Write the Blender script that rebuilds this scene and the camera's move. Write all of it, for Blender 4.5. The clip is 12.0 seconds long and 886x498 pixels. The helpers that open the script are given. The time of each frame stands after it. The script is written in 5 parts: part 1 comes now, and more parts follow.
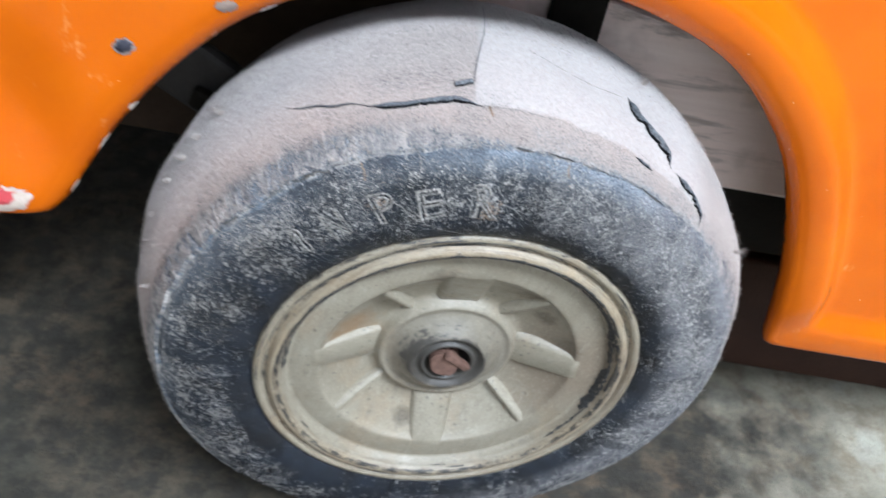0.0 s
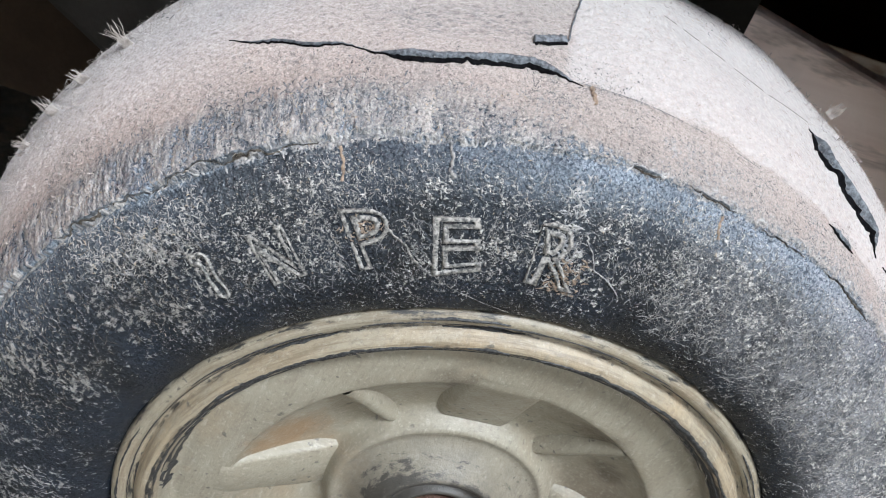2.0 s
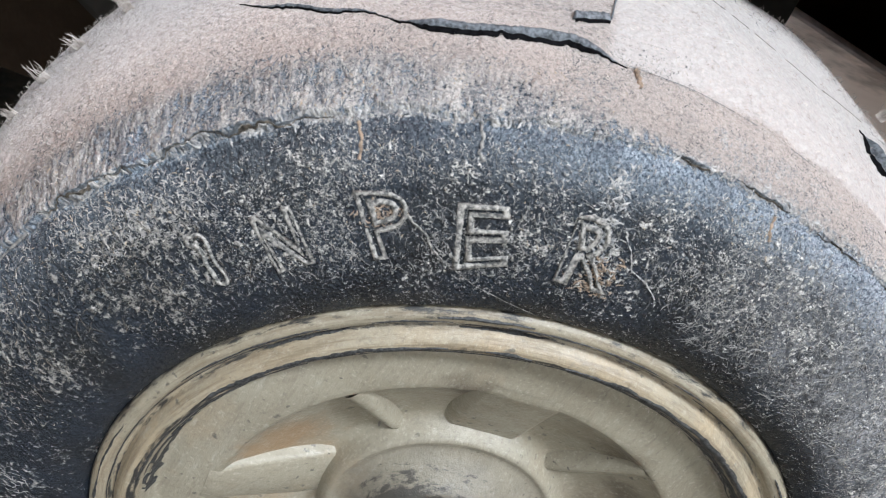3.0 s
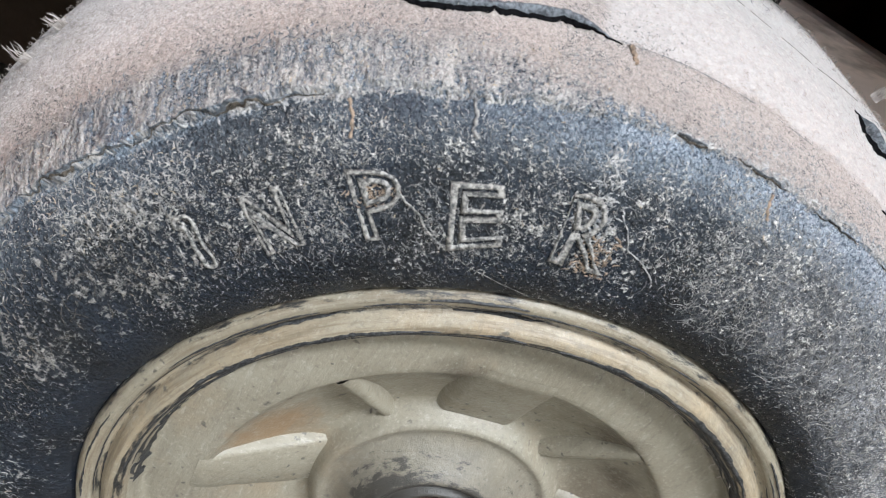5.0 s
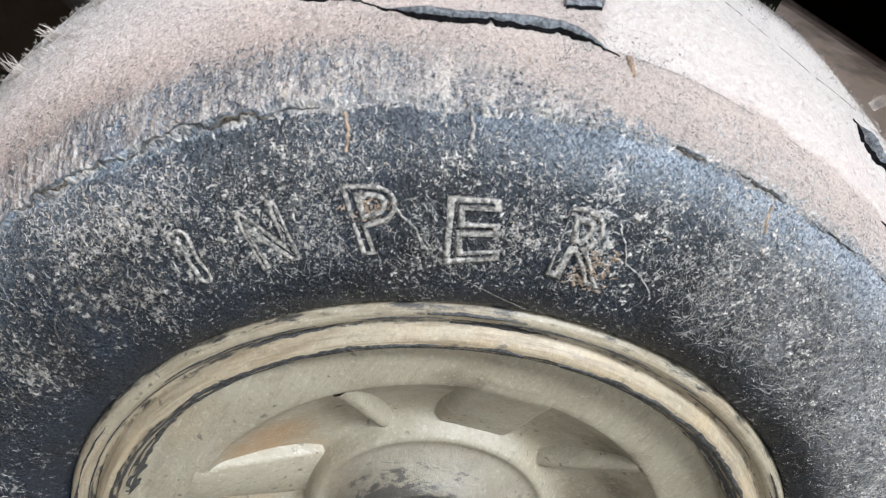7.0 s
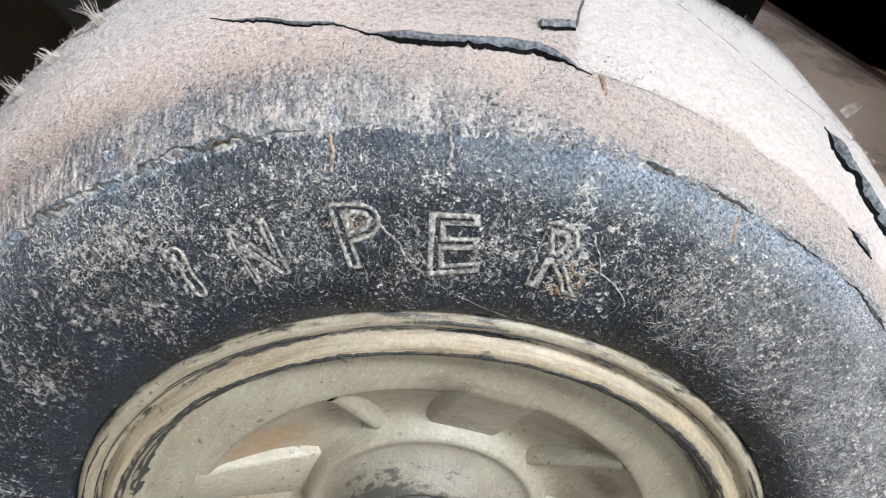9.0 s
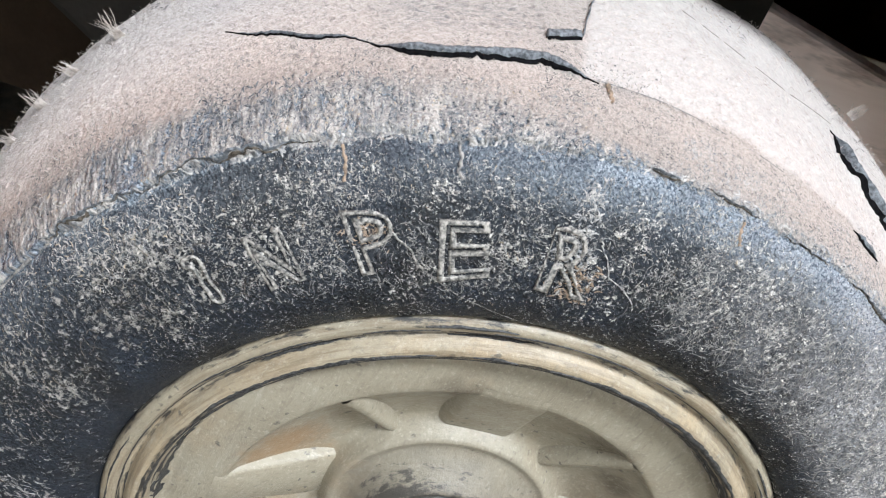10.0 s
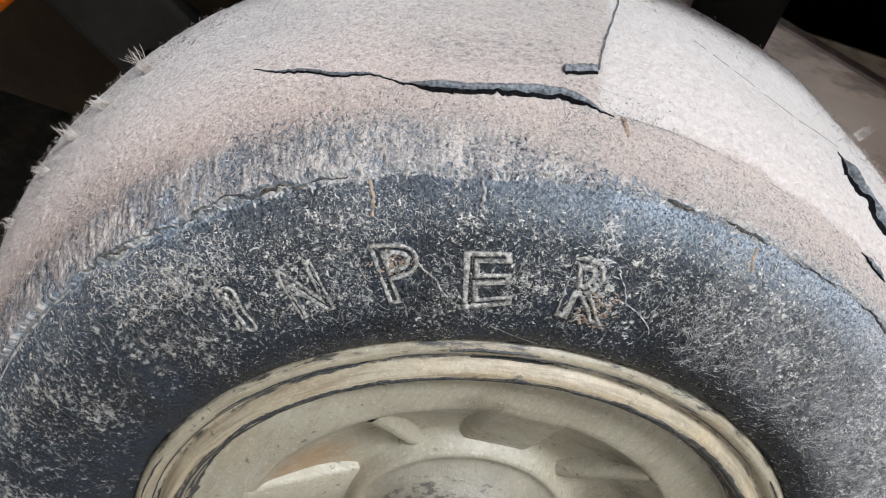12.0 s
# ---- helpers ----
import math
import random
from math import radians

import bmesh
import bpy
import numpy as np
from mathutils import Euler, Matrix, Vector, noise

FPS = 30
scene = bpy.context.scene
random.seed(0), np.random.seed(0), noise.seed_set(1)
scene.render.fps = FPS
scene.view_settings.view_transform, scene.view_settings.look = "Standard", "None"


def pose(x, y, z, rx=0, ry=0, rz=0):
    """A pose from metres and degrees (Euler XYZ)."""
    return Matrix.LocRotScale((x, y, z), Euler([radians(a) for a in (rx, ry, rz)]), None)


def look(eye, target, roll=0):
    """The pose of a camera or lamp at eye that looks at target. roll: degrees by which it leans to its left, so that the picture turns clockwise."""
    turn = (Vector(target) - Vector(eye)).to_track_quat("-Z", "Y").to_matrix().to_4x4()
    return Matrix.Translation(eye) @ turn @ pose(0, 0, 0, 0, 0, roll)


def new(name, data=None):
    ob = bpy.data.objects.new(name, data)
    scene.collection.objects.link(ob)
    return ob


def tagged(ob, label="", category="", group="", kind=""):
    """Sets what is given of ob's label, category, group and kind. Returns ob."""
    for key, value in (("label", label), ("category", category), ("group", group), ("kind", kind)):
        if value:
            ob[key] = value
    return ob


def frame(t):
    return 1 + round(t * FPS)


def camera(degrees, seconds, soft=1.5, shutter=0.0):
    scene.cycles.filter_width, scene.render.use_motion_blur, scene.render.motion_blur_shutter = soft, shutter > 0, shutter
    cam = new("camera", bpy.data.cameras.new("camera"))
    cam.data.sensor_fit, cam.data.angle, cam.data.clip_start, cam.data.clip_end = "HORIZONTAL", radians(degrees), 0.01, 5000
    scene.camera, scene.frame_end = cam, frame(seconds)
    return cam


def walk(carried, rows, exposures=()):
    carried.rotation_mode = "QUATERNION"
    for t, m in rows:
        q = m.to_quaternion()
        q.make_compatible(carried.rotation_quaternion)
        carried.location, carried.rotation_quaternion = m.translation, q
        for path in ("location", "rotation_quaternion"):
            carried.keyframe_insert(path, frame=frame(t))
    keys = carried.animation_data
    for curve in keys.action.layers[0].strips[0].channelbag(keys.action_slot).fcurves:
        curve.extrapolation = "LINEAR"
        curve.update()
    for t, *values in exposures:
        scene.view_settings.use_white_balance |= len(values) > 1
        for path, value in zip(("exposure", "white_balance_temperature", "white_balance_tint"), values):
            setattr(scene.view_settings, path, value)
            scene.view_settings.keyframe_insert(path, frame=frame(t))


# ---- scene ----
cam = camera(54.94, 12.0, soft=0.85, shutter=0.2)
cam.data.dof.use_dof, cam.data.dof.focus_distance, cam.data.dof.aperture_fstop = True, 0.236, 32.0
# seconds, place in metres, turn in degrees
PATH = [
    (0.0, -0.0282, -0.2804, 0.5108, 46.71, -8.19, 5.14),
    (0.2, -0.01593, -0.26768, 0.47062, 47.569, -10.982, 5.35),
    (0.3, -0.01989, -0.25721, 0.44675, 47.803, -9.286, 7.509),
    (0.4, -0.03734, -0.24481, 0.43994, 46.556, -9.655, 6.765),
    (0.5, -0.0364, -0.2344, 0.436, 47, -9.59, 8.78),
    (0.7, -0.04841, -0.21968, 0.44001, 48.405, -10.687, 8.168),
    (0.8, -0.043, -0.2125, 0.4346, 50.62, -10.58, 9.67),
    (1.0, -0.0471, -0.1992, 0.428, 49.73, -11.54, 8.65),
    (1.2, -0.0407, -0.19188, 0.41847, 49.204, -12.316, 9.631),
    (1.5, -0.035, -0.1779, 0.392, 50, -13.17, 10.84),
    (1.7, -0.03323, -0.16347, 0.39104, 49.373, -14.129, 10.76),
    (2.0, -0.0285, -0.1605, 0.3967, 51.19, -14.94, 11.4),
    (2.2, -0.03392, -0.15953, 0.39463, 51.101, -15.737, 11.425),
    (2.5, -0.0379, -0.1562, 0.3896, 51.37, -16.69, 11.28),
    (2.8, -0.03271, -0.15285, 0.38094, 52.207, -16.741, 12.231),
    (3.0, -0.0325, -0.1498, 0.3812, 51.6, -16.96, 12.59),
    (3.2, -0.03003, -0.14879, 0.38421, 51.383, -17.106, 12.56),
    (4.8, -0.03379, -0.14799, 0.38114, 50.994, -17.243, 11.718),
    (5.0, -0.0327, -0.1488, 0.3769, 51.43, -17.23, 11.67),
    (5.2, -0.03481, -0.14648, 0.37774, 50.85, -17.265, 11.767),
    (5.5, -0.0335, -0.1507, 0.3722, 52.03, -17.15, 11.8),
    (5.7, -0.03573, -0.15102, 0.37562, 51.499, -17.284, 11.589),
    (6.0, -0.042, -0.1522, 0.3792, 51.39, -17.49, 11.38),
    (6.2, -0.04638, -0.15047, 0.38134, 51.059, -17.467, 11.295),
    (6.5, -0.0466, -0.1491, 0.3753, 51.29, -17.66, 11.04),
    (6.7, -0.03796, -0.14782, 0.37028, 51.209, -17.33, 10.978),
    (7.0, -0.0334, -0.1462, 0.3782, 51.53, -17.15, 11.41),
    (7.2, -0.03638, -0.14712, 0.38114, 51.222, -17.302, 11.18),
    (8.8, -0.03053, -0.14929, 0.38699, 51.016, -16.335, 11.146),
    (9.0, -0.0308, -0.1498, 0.3875, 51.17, -16.35, 11.12),
    (9.5, -0.0262, -0.1489, 0.3914, 51.27, -15.83, 11.35),
    (9.8, -0.02797, -0.15121, 0.38732, 51.289, -15.594, 11.229),
    (10.0, -0.031, -0.1522, 0.3912, 51.03, -15.46, 11.51),
    (10.5, -0.0298, -0.1555, 0.3908, 51.36, -15.19, 11.43),
    (10.7, -0.03454, -0.15523, 0.39332, 50.716, -15.048, 11.109),
    (11.0, -0.0343, -0.1541, 0.3977, 51.14, -15.2, 11.07),
    (11.5, -0.0363, -0.1546, 0.4009, 51.15, -15.09, 10.95),
    (12.0, -0.0374, -0.1545, 0.4006, 50.67, -14.72, 11.37),
]
EXPOSURE = [(0.0, 0.19, 6000, 10), (1.0, 0.09, 6150, 10), (2.5, 0.12, 6430, 10), (3.2, 0.09, 6440, 10), (5.0, 0.11, 6470, 10), (5.5, 0.24, 6490, 10), (9.5, 0.30, 6590, 10), (11.0, 0.30, 6590, 10), (12.0, 0.07, 6600, 10)]
walk(cam, [(t, pose(*p)) for t, *p in PATH], EXPOSURE)

# ---- light ----
world = bpy.data.worlds.new("world")
scene.world = world
world.use_nodes = True
sky = world.node_tree.nodes.new("ShaderNodeTexSky")
sky.sky_type, sky.sun_disc = "NISHITA", False
sky.sun_elevation, sky.sun_rotation = radians(40), radians(150)
world.node_tree.nodes["Background"].inputs["Strength"].default_value = 0.1
world.node_tree.links.new(sky.outputs["Color"], world.node_tree.nodes["Background"].inputs["Color"])


def area(name, eye, target, wide, high, watts, colour):
    lamp = bpy.data.lights.new(name, "AREA")
    lamp.shape, lamp.size, lamp.size_y, lamp.energy, lamp.color = "RECTANGLE", wide, high, watts, colour
    ob = new(name, lamp)
    ob.matrix_world = look(eye, target)
    return ob


# unseen lights: an added soft fill from the front, and the key light from above
area("front_fill", (0.55, -2.2, 1.25), (0.1, 0.1, 0.3), 1.7, 1.9, 22, (0.88, 0.95, 1.0))
area("key_light", (0.85, -0.98, 2.33), (0.1, 0.0, 0.3), 1.2, 0.5, 218, (0.86, 0.93, 1.0))


# ---- materials ----
class Nodes:
    """A material's node tree, with short calls to add to it."""

    def __init__(self, name):
        self.mat = bpy.data.materials.new(name)
        self.mat.use_nodes = True
        self.tree = self.mat.node_tree
        self.bsdf = self.tree.nodes["Principled BSDF"]

    def add(self, kind, inputs=(), **props):
        node = self.tree.nodes.new(kind)
        for key, value in props.items():
            setattr(node, key, value)
        for key, value in dict(inputs).items():
            self.put(node.inputs[key], value)
        return node

    def put(self, socket, value):
        if hasattr(value, "is_output"):
            self.tree.links.new(value, socket)
        else:
            socket.default_value = value

    def coord(self, which="Object"):
        return self.add("ShaderNodeTexCoord").outputs[which]

    def mapping(self, vector, scale=(1, 1, 1), turn=0.0, shift=(0, 0, 0)):
        return self.add("ShaderNodeMapping", {"Vector": vector, "Scale": scale, "Rotation": (0, 0, radians(turn)), "Location": shift}).outputs[0]

    def noise(self, vector, scale, detail=4.0, rough=0.55, distort=0.0):
        return self.add("ShaderNodeTexNoise", {"Vector": vector, "Scale": scale, "Detail": detail, "Roughness": rough, "Distortion": distort}).outputs[0]

    def voronoi(self, vector, scale, feature="F1"):
        return self.add("ShaderNodeTexVoronoi", {"Vector": vector, "Scale": scale}, feature=feature).outputs["Distance"]

    def span(self, value, a, b, c=0.0, d=1.0):
        node = self.add("ShaderNodeMapRange", {"Value": value, "From Min": a, "From Max": b, "To Min": c, "To Max": d})
        return node.outputs[0]

    def sums(self, how, a, b):
        node = self.add("ShaderNodeMath", operation=how, use_clamp=False)
        self.put(node.inputs[0], a), self.put(node.inputs[1], b)
        return node.outputs[0]

    def mix(self, factor, a, b, how="MIX"):
        node = self.add("ShaderNodeMix", data_type="RGBA", blend_type=how)
        self.put(node.inputs[0], factor)
        for socket, value in ((node.inputs[6], a), (node.inputs[7], b)):
            self.put(socket, value if hasattr(value, "is_output") else (*value, 1.0))
        return node.outputs[2]

    def curve(self, value, points):
        """A value through a ramp of (place, height)."""
        node = self.add("ShaderNodeValToRGB", {"Fac": value})
        ramp = node.color_ramp
        while len(ramp.elements) < len(points):
            ramp.elements.new(0.5)
        for element, (x, h) in zip(ramp.elements, points):
            element.position, element.color = x, (h, h, h, 1)
        return node.outputs[0]

    def bump(self, height, distance, strength=1.0, normal=None):
        inputs = {"Height": height, "Distance": distance, "Strength": strength}
        if normal:
            inputs["Normal"] = normal
        return self.add("ShaderNodeBump", inputs).outputs[0]

    def done(self, **inputs):
        names = {"colour": "Base Color", "rough": "Roughness", "metal": "Metallic", "normal": "Normal", "gloss": "Specular IOR Level", "coat": "Coat Weight", "coat_rough": "Coat Roughness"}
        for key, value in inputs.items():
            if isinstance(value, tuple):
                value = (*value, 1.0)
            self.put(self.bsdf.inputs[names[key]], value)
        return self.mat


RUBBER, DUST, PALE = (0.0070, 0.0078, 0.0095), (0.455, 0.388, 0.36), (0.43, 0.415, 0.405)


def tyre_material():
    """Blue-black rubber, scuffed on the wall, worn to a dusty nap on the tread. UV: metres round the tyre and across it from the bead."""
    n = Nodes("worn_rubber")
    uv = n.coord("UV")
    xyz = n.add("ShaderNodeSeparateXYZ", {"Vector": uv})
    across = xyz.outputs[1]
    wander = n.noise(uv, 90, 5)
    second = n.add("ShaderNodeSeparateXYZ", {"Vector": n.add("ShaderNodeUVMap", uv_map="edge").outputs[0]})
    flecks, edge = second.outputs[0], second.outputs[1]
    rag = n.sums("ADD", across, n.sums("MULTIPLY", n.sums("SUBTRACT", wander, 0.5), 0.007))
    # past the seam the worn nap comes down to the wall's edge
    worn = n.sums("MULTIPLY", n.span(n.sums("ADD", xyz.outputs[0], n.sums("MULTIPLY", n.sums("SUBTRACT", wander, 0.5), 0.03)), -0.092, -0.020, 0.0, 0.0165), n.sums("MULTIPLY", n.span(xyz.outputs[0], 0.085, 0.135, 1.0, 0.25), n.span(edge, 0.0452, 0.0462)))
    nap = n.sums("ADD", n.sums("ADD", n.sums("MULTIPLY", edge, 0.5), n.sums("MULTIPLY", rag, 0.5)), worn)
    # how much dust lies where, from the bead to the crown
    zone = n.curve(n.span(nap, 0.0, 0.12), [(0.0, 0.22), (0.03, 0.10), (0.10, 0.17), (0.17, 0.31), (0.32, 0.35), (0.345, 0.20), (0.378, 0.15), (0.388, 0.56), (0.50, 0.57), (0.548, 0.92), (0.62, 1.0)])
    zone = n.sums("SUBTRACT", zone, n.sums("MULTIPLY", n.span(n.sums("ABSOLUTE", n.sums("ADD", xyz.outputs[0], 0.066), 0.0), 0.030, 0.075, 0.085, 0.0), n.span(edge, 0.034, 0.042, 1.0, 0.0)))
    zone = n.sums("SUBTRACT", zone, n.sums("MULTIPLY", n.span(xyz.outputs[0], -0.170, -0.128, 0.09, 0.0), n.span(edge, 0.030, 0.042, 1.0, 0.0)))
    patch = n.span(n.noise(uv, 30, 4, 0.6), 0.33, 0.68, -0.5, 0.5)
    fine = n.noise(uv, 1250, 3, 0.6, 1.2)
    streak = n.noise(n.mapping(uv, (1.0, 0.45, 1), 8), 1250, 2, 0.5, 1.4)
    streak_b = n.noise(n.mapping(uv, (0.5, 1.0, 1), 32), 1150, 2, 0.5, 1.4)
    streak_c = n.noise(n.mapping(uv, (0.42, 1.0, 1), 118), 1150, 2, 0.5, 1.4)
    fibre = n.sums("MAXIMUM", n.sums("MAXIMUM", streak, streak_c), n.sums("MAXIMUM", fine, streak_b))
    clump = n.span(n.noise(uv, 300, 4, 0.6, 0.5), 0.35, 0.65, -0.22, 0.22)
    raised = n.sums("MULTIPLY", n.sums("SUBTRACT", flecks, 0.5), n.sums("MULTIPLY", n.span(edge, 0.0435, 0.0470, 1.5, 4.2), n.span(nap, 0.062, 0.070, 1.0, 0.0)))
    level = n.sums("ADD", n.sums("ADD", n.sums("MULTIPLY", zone, 2.0), n.sums("ADD", patch, clump)), n.sums("ADD", raised, n.sums("MULTIPLY", n.sums("MULTIPLY", n.sums("SUBTRACT", fibre, 0.66), n.span(xyz.outputs[0], -0.175, -0.130, 0.6, 1.0)), n.span(edge, 0.0435, 0.0470, 6.0, 3.5))))
    dust = n.span(level, 0.48, 0.88)
    grain = n.noise(uv, 1700, 5, 0.75, 0.4)
    pit = n.span(n.noise(uv, 900, 5, 0.75, 0.6), 0.50, 0.36)
    shade = n.span(n.noise(uv, 34, 5, 0.62), 0.32, 0.68)
    tan = n.mix(n.span(nap, 0.072, 0.100), n.mix(shade, (0.50, 0.408, 0.362), DUST), n.mix(shade, (0.41, 0.365, 0.345), (0.345, 0.32, 0.31)))
    tan = n.mix(n.span(xyz.outputs[0], -0.115, -0.03, 0.0, 0.85), tan, n.mix(shade, (0.425, 0.375, 0.342), (0.355, 0.318, 0.294)))
    tan = n.mix(n.span(grain, 0.36, 0.60), n.mix(0.58, tan, (0.09, 0.077, 0.071)), tan)
    tan = n.mix(n.sums("MULTIPLY", pit, 0.7), tan, (0.10, 0.09, 0.085))
    tan = n.mix(n.span(n.noise(n.mapping(uv, (0.25, 1, 1)), 420, 4, 0.6), 0.56, 0.72, 0, 0.35), tan, (0.16, 0.15, 0.15))
    rows = n.sums("MULTIPLY", n.sums("MULTIPLY", n.span(n.sums("ABSOLUTE", n.sums("ADD", xyz.outputs[0], 0.066), 0.0), 0.012, 0.022, 1.0, 0.0), n.span(n.sums("ABSOLUTE", n.sums("SUBTRACT", across, 0.083), 0.0), 0.003, 0.008, 1.0, 0.0)), n.span(n.noise(n.mapping(uv, (0.35, 1, 1)), 900, 4, 0.7), 0.48, 0.60))
    tan = n.mix(n.sums("MULTIPLY", rows, 0.75), tan, (0.10, 0.10, 0.105))
    # past the seam the top layer is gone and the bare carcass shows pale
    bare = n.sums("MULTIPLY", n.span(n.sums("ADD", xyz.outputs[0], n.sums("MULTIPLY", n.sums("SUBTRACT", across, 0.079), -0.12)), -0.0405, -0.0385), n.sums("MULTIPLY", n.span(n.sums("ADD", rag, n.sums("MULTIPLY", xyz.outputs[0], 0.085)), 0.0638, 0.0660), n.span(xyz.outputs[0], 0.080, 0.098, 1.0, 0.0)))
    tan = n.mix(n.sums("MULTIPLY", bare, 0.63), tan, n.mix(n.span(n.noise(uv, 420, 5, 0.7), 0.36, 0.60), (0.33, 0.315, 0.305), n.mix(shade, PALE, (0.385, 0.372, 0.365))))
    wall = n.mix(n.span(grain, 0.36, 0.62), (0.20, 0.203, 0.21), (0.68, 0.64, 0.59))
    wall = n.mix(n.sums("MULTIPLY", n.span(xyz.outputs[0], -0.155, -0.105, 0.6, 0.0), n.span(edge, 0.036, 0.043, 1.0, 0.0)), wall, (0.19, 0.172, 0.155))
    # on the shoulder the dust is drawn out in streaks across the tyre
    drawn = n.noise(n.mapping(uv, (1.0, 0.2, 1)), 760, 5, 0.65, 0.5)
    smeared = n.span(xyz.outputs[0], -0.115, -0.060, 0.75, 0.0)
    rough_dust = n.sums("ADD", n.sums("MULTIPLY", drawn, smeared), n.sums("MULTIPLY", grain, n.sums("SUBTRACT", 1.0, smeared)))
    rough_dust = n.sums("ADD", rough_dust, n.span(n.noise(n.mapping(uv, (1.0, 0.5, 1)), 170, 4, 0.6, 0.6), 0.34, 0.66, -0.10, 0.10))
    wall = n.mix(n.span(nap, 0.0440, 0.0462), wall, n.mix(n.span(rough_dust, 0.36, 0.62), (0.070, 0.079, 0.097), (0.40, 0.375, 0.350)))
    powder = n.mix(n.span(nap, 0.0592, 0.0668), wall, tan)
    blue = n.mix(n.span(n.noise(uv, 35, 3), 0.35, 0.65), RUBBER, (0.011, 0.016, 0.025))
    # a thin film of dust and a painted bluish sheen, thickest under the wall's edge
    sheen_film = n.sums("MULTIPLY", n.curve(n.span(edge, 0.0, 0.06), [(0.0, 0.0), (0.18, 0.02), (0.35, 0.06), (0.58, 0.16), (0.68, 0.70), (0.75, 1.0), (1.0, 0.9)]), n.span(n.noise(uv, 22, 5, 0.65), 0.30, 0.58, 0.25, 1.0))
    # more painted sheen right of the top and in the band below the edge
    sheen_extra = n.sums("MAXIMUM", n.sums("MULTIPLY", n.span(n.sums("ABSOLUTE", n.sums("SUBTRACT", xyz.outputs[0], 0.004), 0.0), 0.030, 0.075, 0.85, 0.0), n.span(edge, 0.026, 0.038)), n.sums("MULTIPLY", n.span(edge, 0.0434, 0.0443), n.span(xyz.outputs[0], -0.05, -0.09, 0.2, 0.55)))
    blue = n.mix(n.sums("MULTIPLY", sheen_film, n.sums("ADD", sheen_extra, 0.45)), blue, n.mix(n.span(fine, 0.38, 0.62), (0.044, 0.061, 0.086), (0.295, 0.336, 0.382)))
    # grey mixed into the wall towards one side, in patches
    side_grey = n.sums("MULTIPLY", n.sums("MULTIPLY", n.sums("MULTIPLY", n.span(n.sums("ADD", xyz.outputs[0], n.sums("MULTIPLY", n.sums("SUBTRACT", n.noise(uv, 18, 4, 0.6), 0.5), 0.06)), -0.01, 0.075, 0.0, 0.75), n.span(across, 0.008, 0.020)), n.span(xyz.outputs[0], 0.28, 0.40, 1.0, 0.6)), n.sums("MULTIPLY", n.span(n.noise(uv, 75, 5, 0.7), 0.36, 0.60, 0.25, 1.0), n.span(fine, 0.34, 0.56, 0.1, 1.0)))
    blue = n.mix(side_grey, blue, (0.35, 0.345, 0.36))
    colour = n.mix(dust, blue, powder)
    lumps = n.mix(n.span(nap, 0.056, 0.068), n.noise(uv, 1020, 2, 0.5, 0.7), n.noise(uv, 2600, 3, 0.6, 0.4))
    height = n.sums("ADD", n.sums("MULTIPLY", fibre, 0.6), n.sums("ADD", lumps, n.sums("MULTIPLY", dust, 0.25)))
    normal = n.bump(height, 0.0011, n.sums("MULTIPLY", n.span(bare, 0.0, 1.0, 1.0, 0.35), n.span(nap, 0.060, 0.076, 1.0, 0.6)))
    n.put(n.bsdf.inputs["Sheen Weight"], n.span(nap, 0.062, 0.080, 0.0, 0.5))
    n.put(n.bsdf.inputs["Sheen Roughness"], 0.35)
    n.put(n.bsdf.inputs["Sheen Tint"], (1.0, 0.93, 0.9, 1.0))
    return n.done(colour=colour, rough=n.span(n.sums("MULTIPLY", dust, n.span(edge, 0.03, 0.06, 0.5, 1.0)), 0, 1, 0.27, 0.95), normal=normal, gloss=0.4)


def flat_rubber(name, a, b, rough=0.6, scale=700, gloss=0.5):
    n = Nodes(name)
    v = n.noise(n.coord(), scale, 4, 0.65)
    return n.done(colour=n.mix(n.span(v, 0.40, 0.62), a, b), rough=rough, gloss=gloss, normal=n.bump(v, 0.0004, 0.6))


def curl_material(name, dark, light):
    """Scuffed-up rubber: each curl its own shade, from dark grey to dusty white, a few of them earthy."""
    n = Nodes(name)
    chance = n.add("ShaderNodeNewGeometry").outputs["Random Per Island"]
    grain = n.noise(n.coord(), 900, 4, 0.65)
    shade = n.mix(n.span(chance, 0.0, 0.92), dark, light)
    shade = n.mix(n.span(chance, 0.95, 0.955), shade, (0.36, 0.285, 0.20))
    return n.done(colour=n.mix(n.span(grain, 0.42, 0.66, 0.0, 0.5), shade, (0.11, 0.11, 0.115)), rough=0.85, normal=n.bump(grain, 0.0003, 0.5))


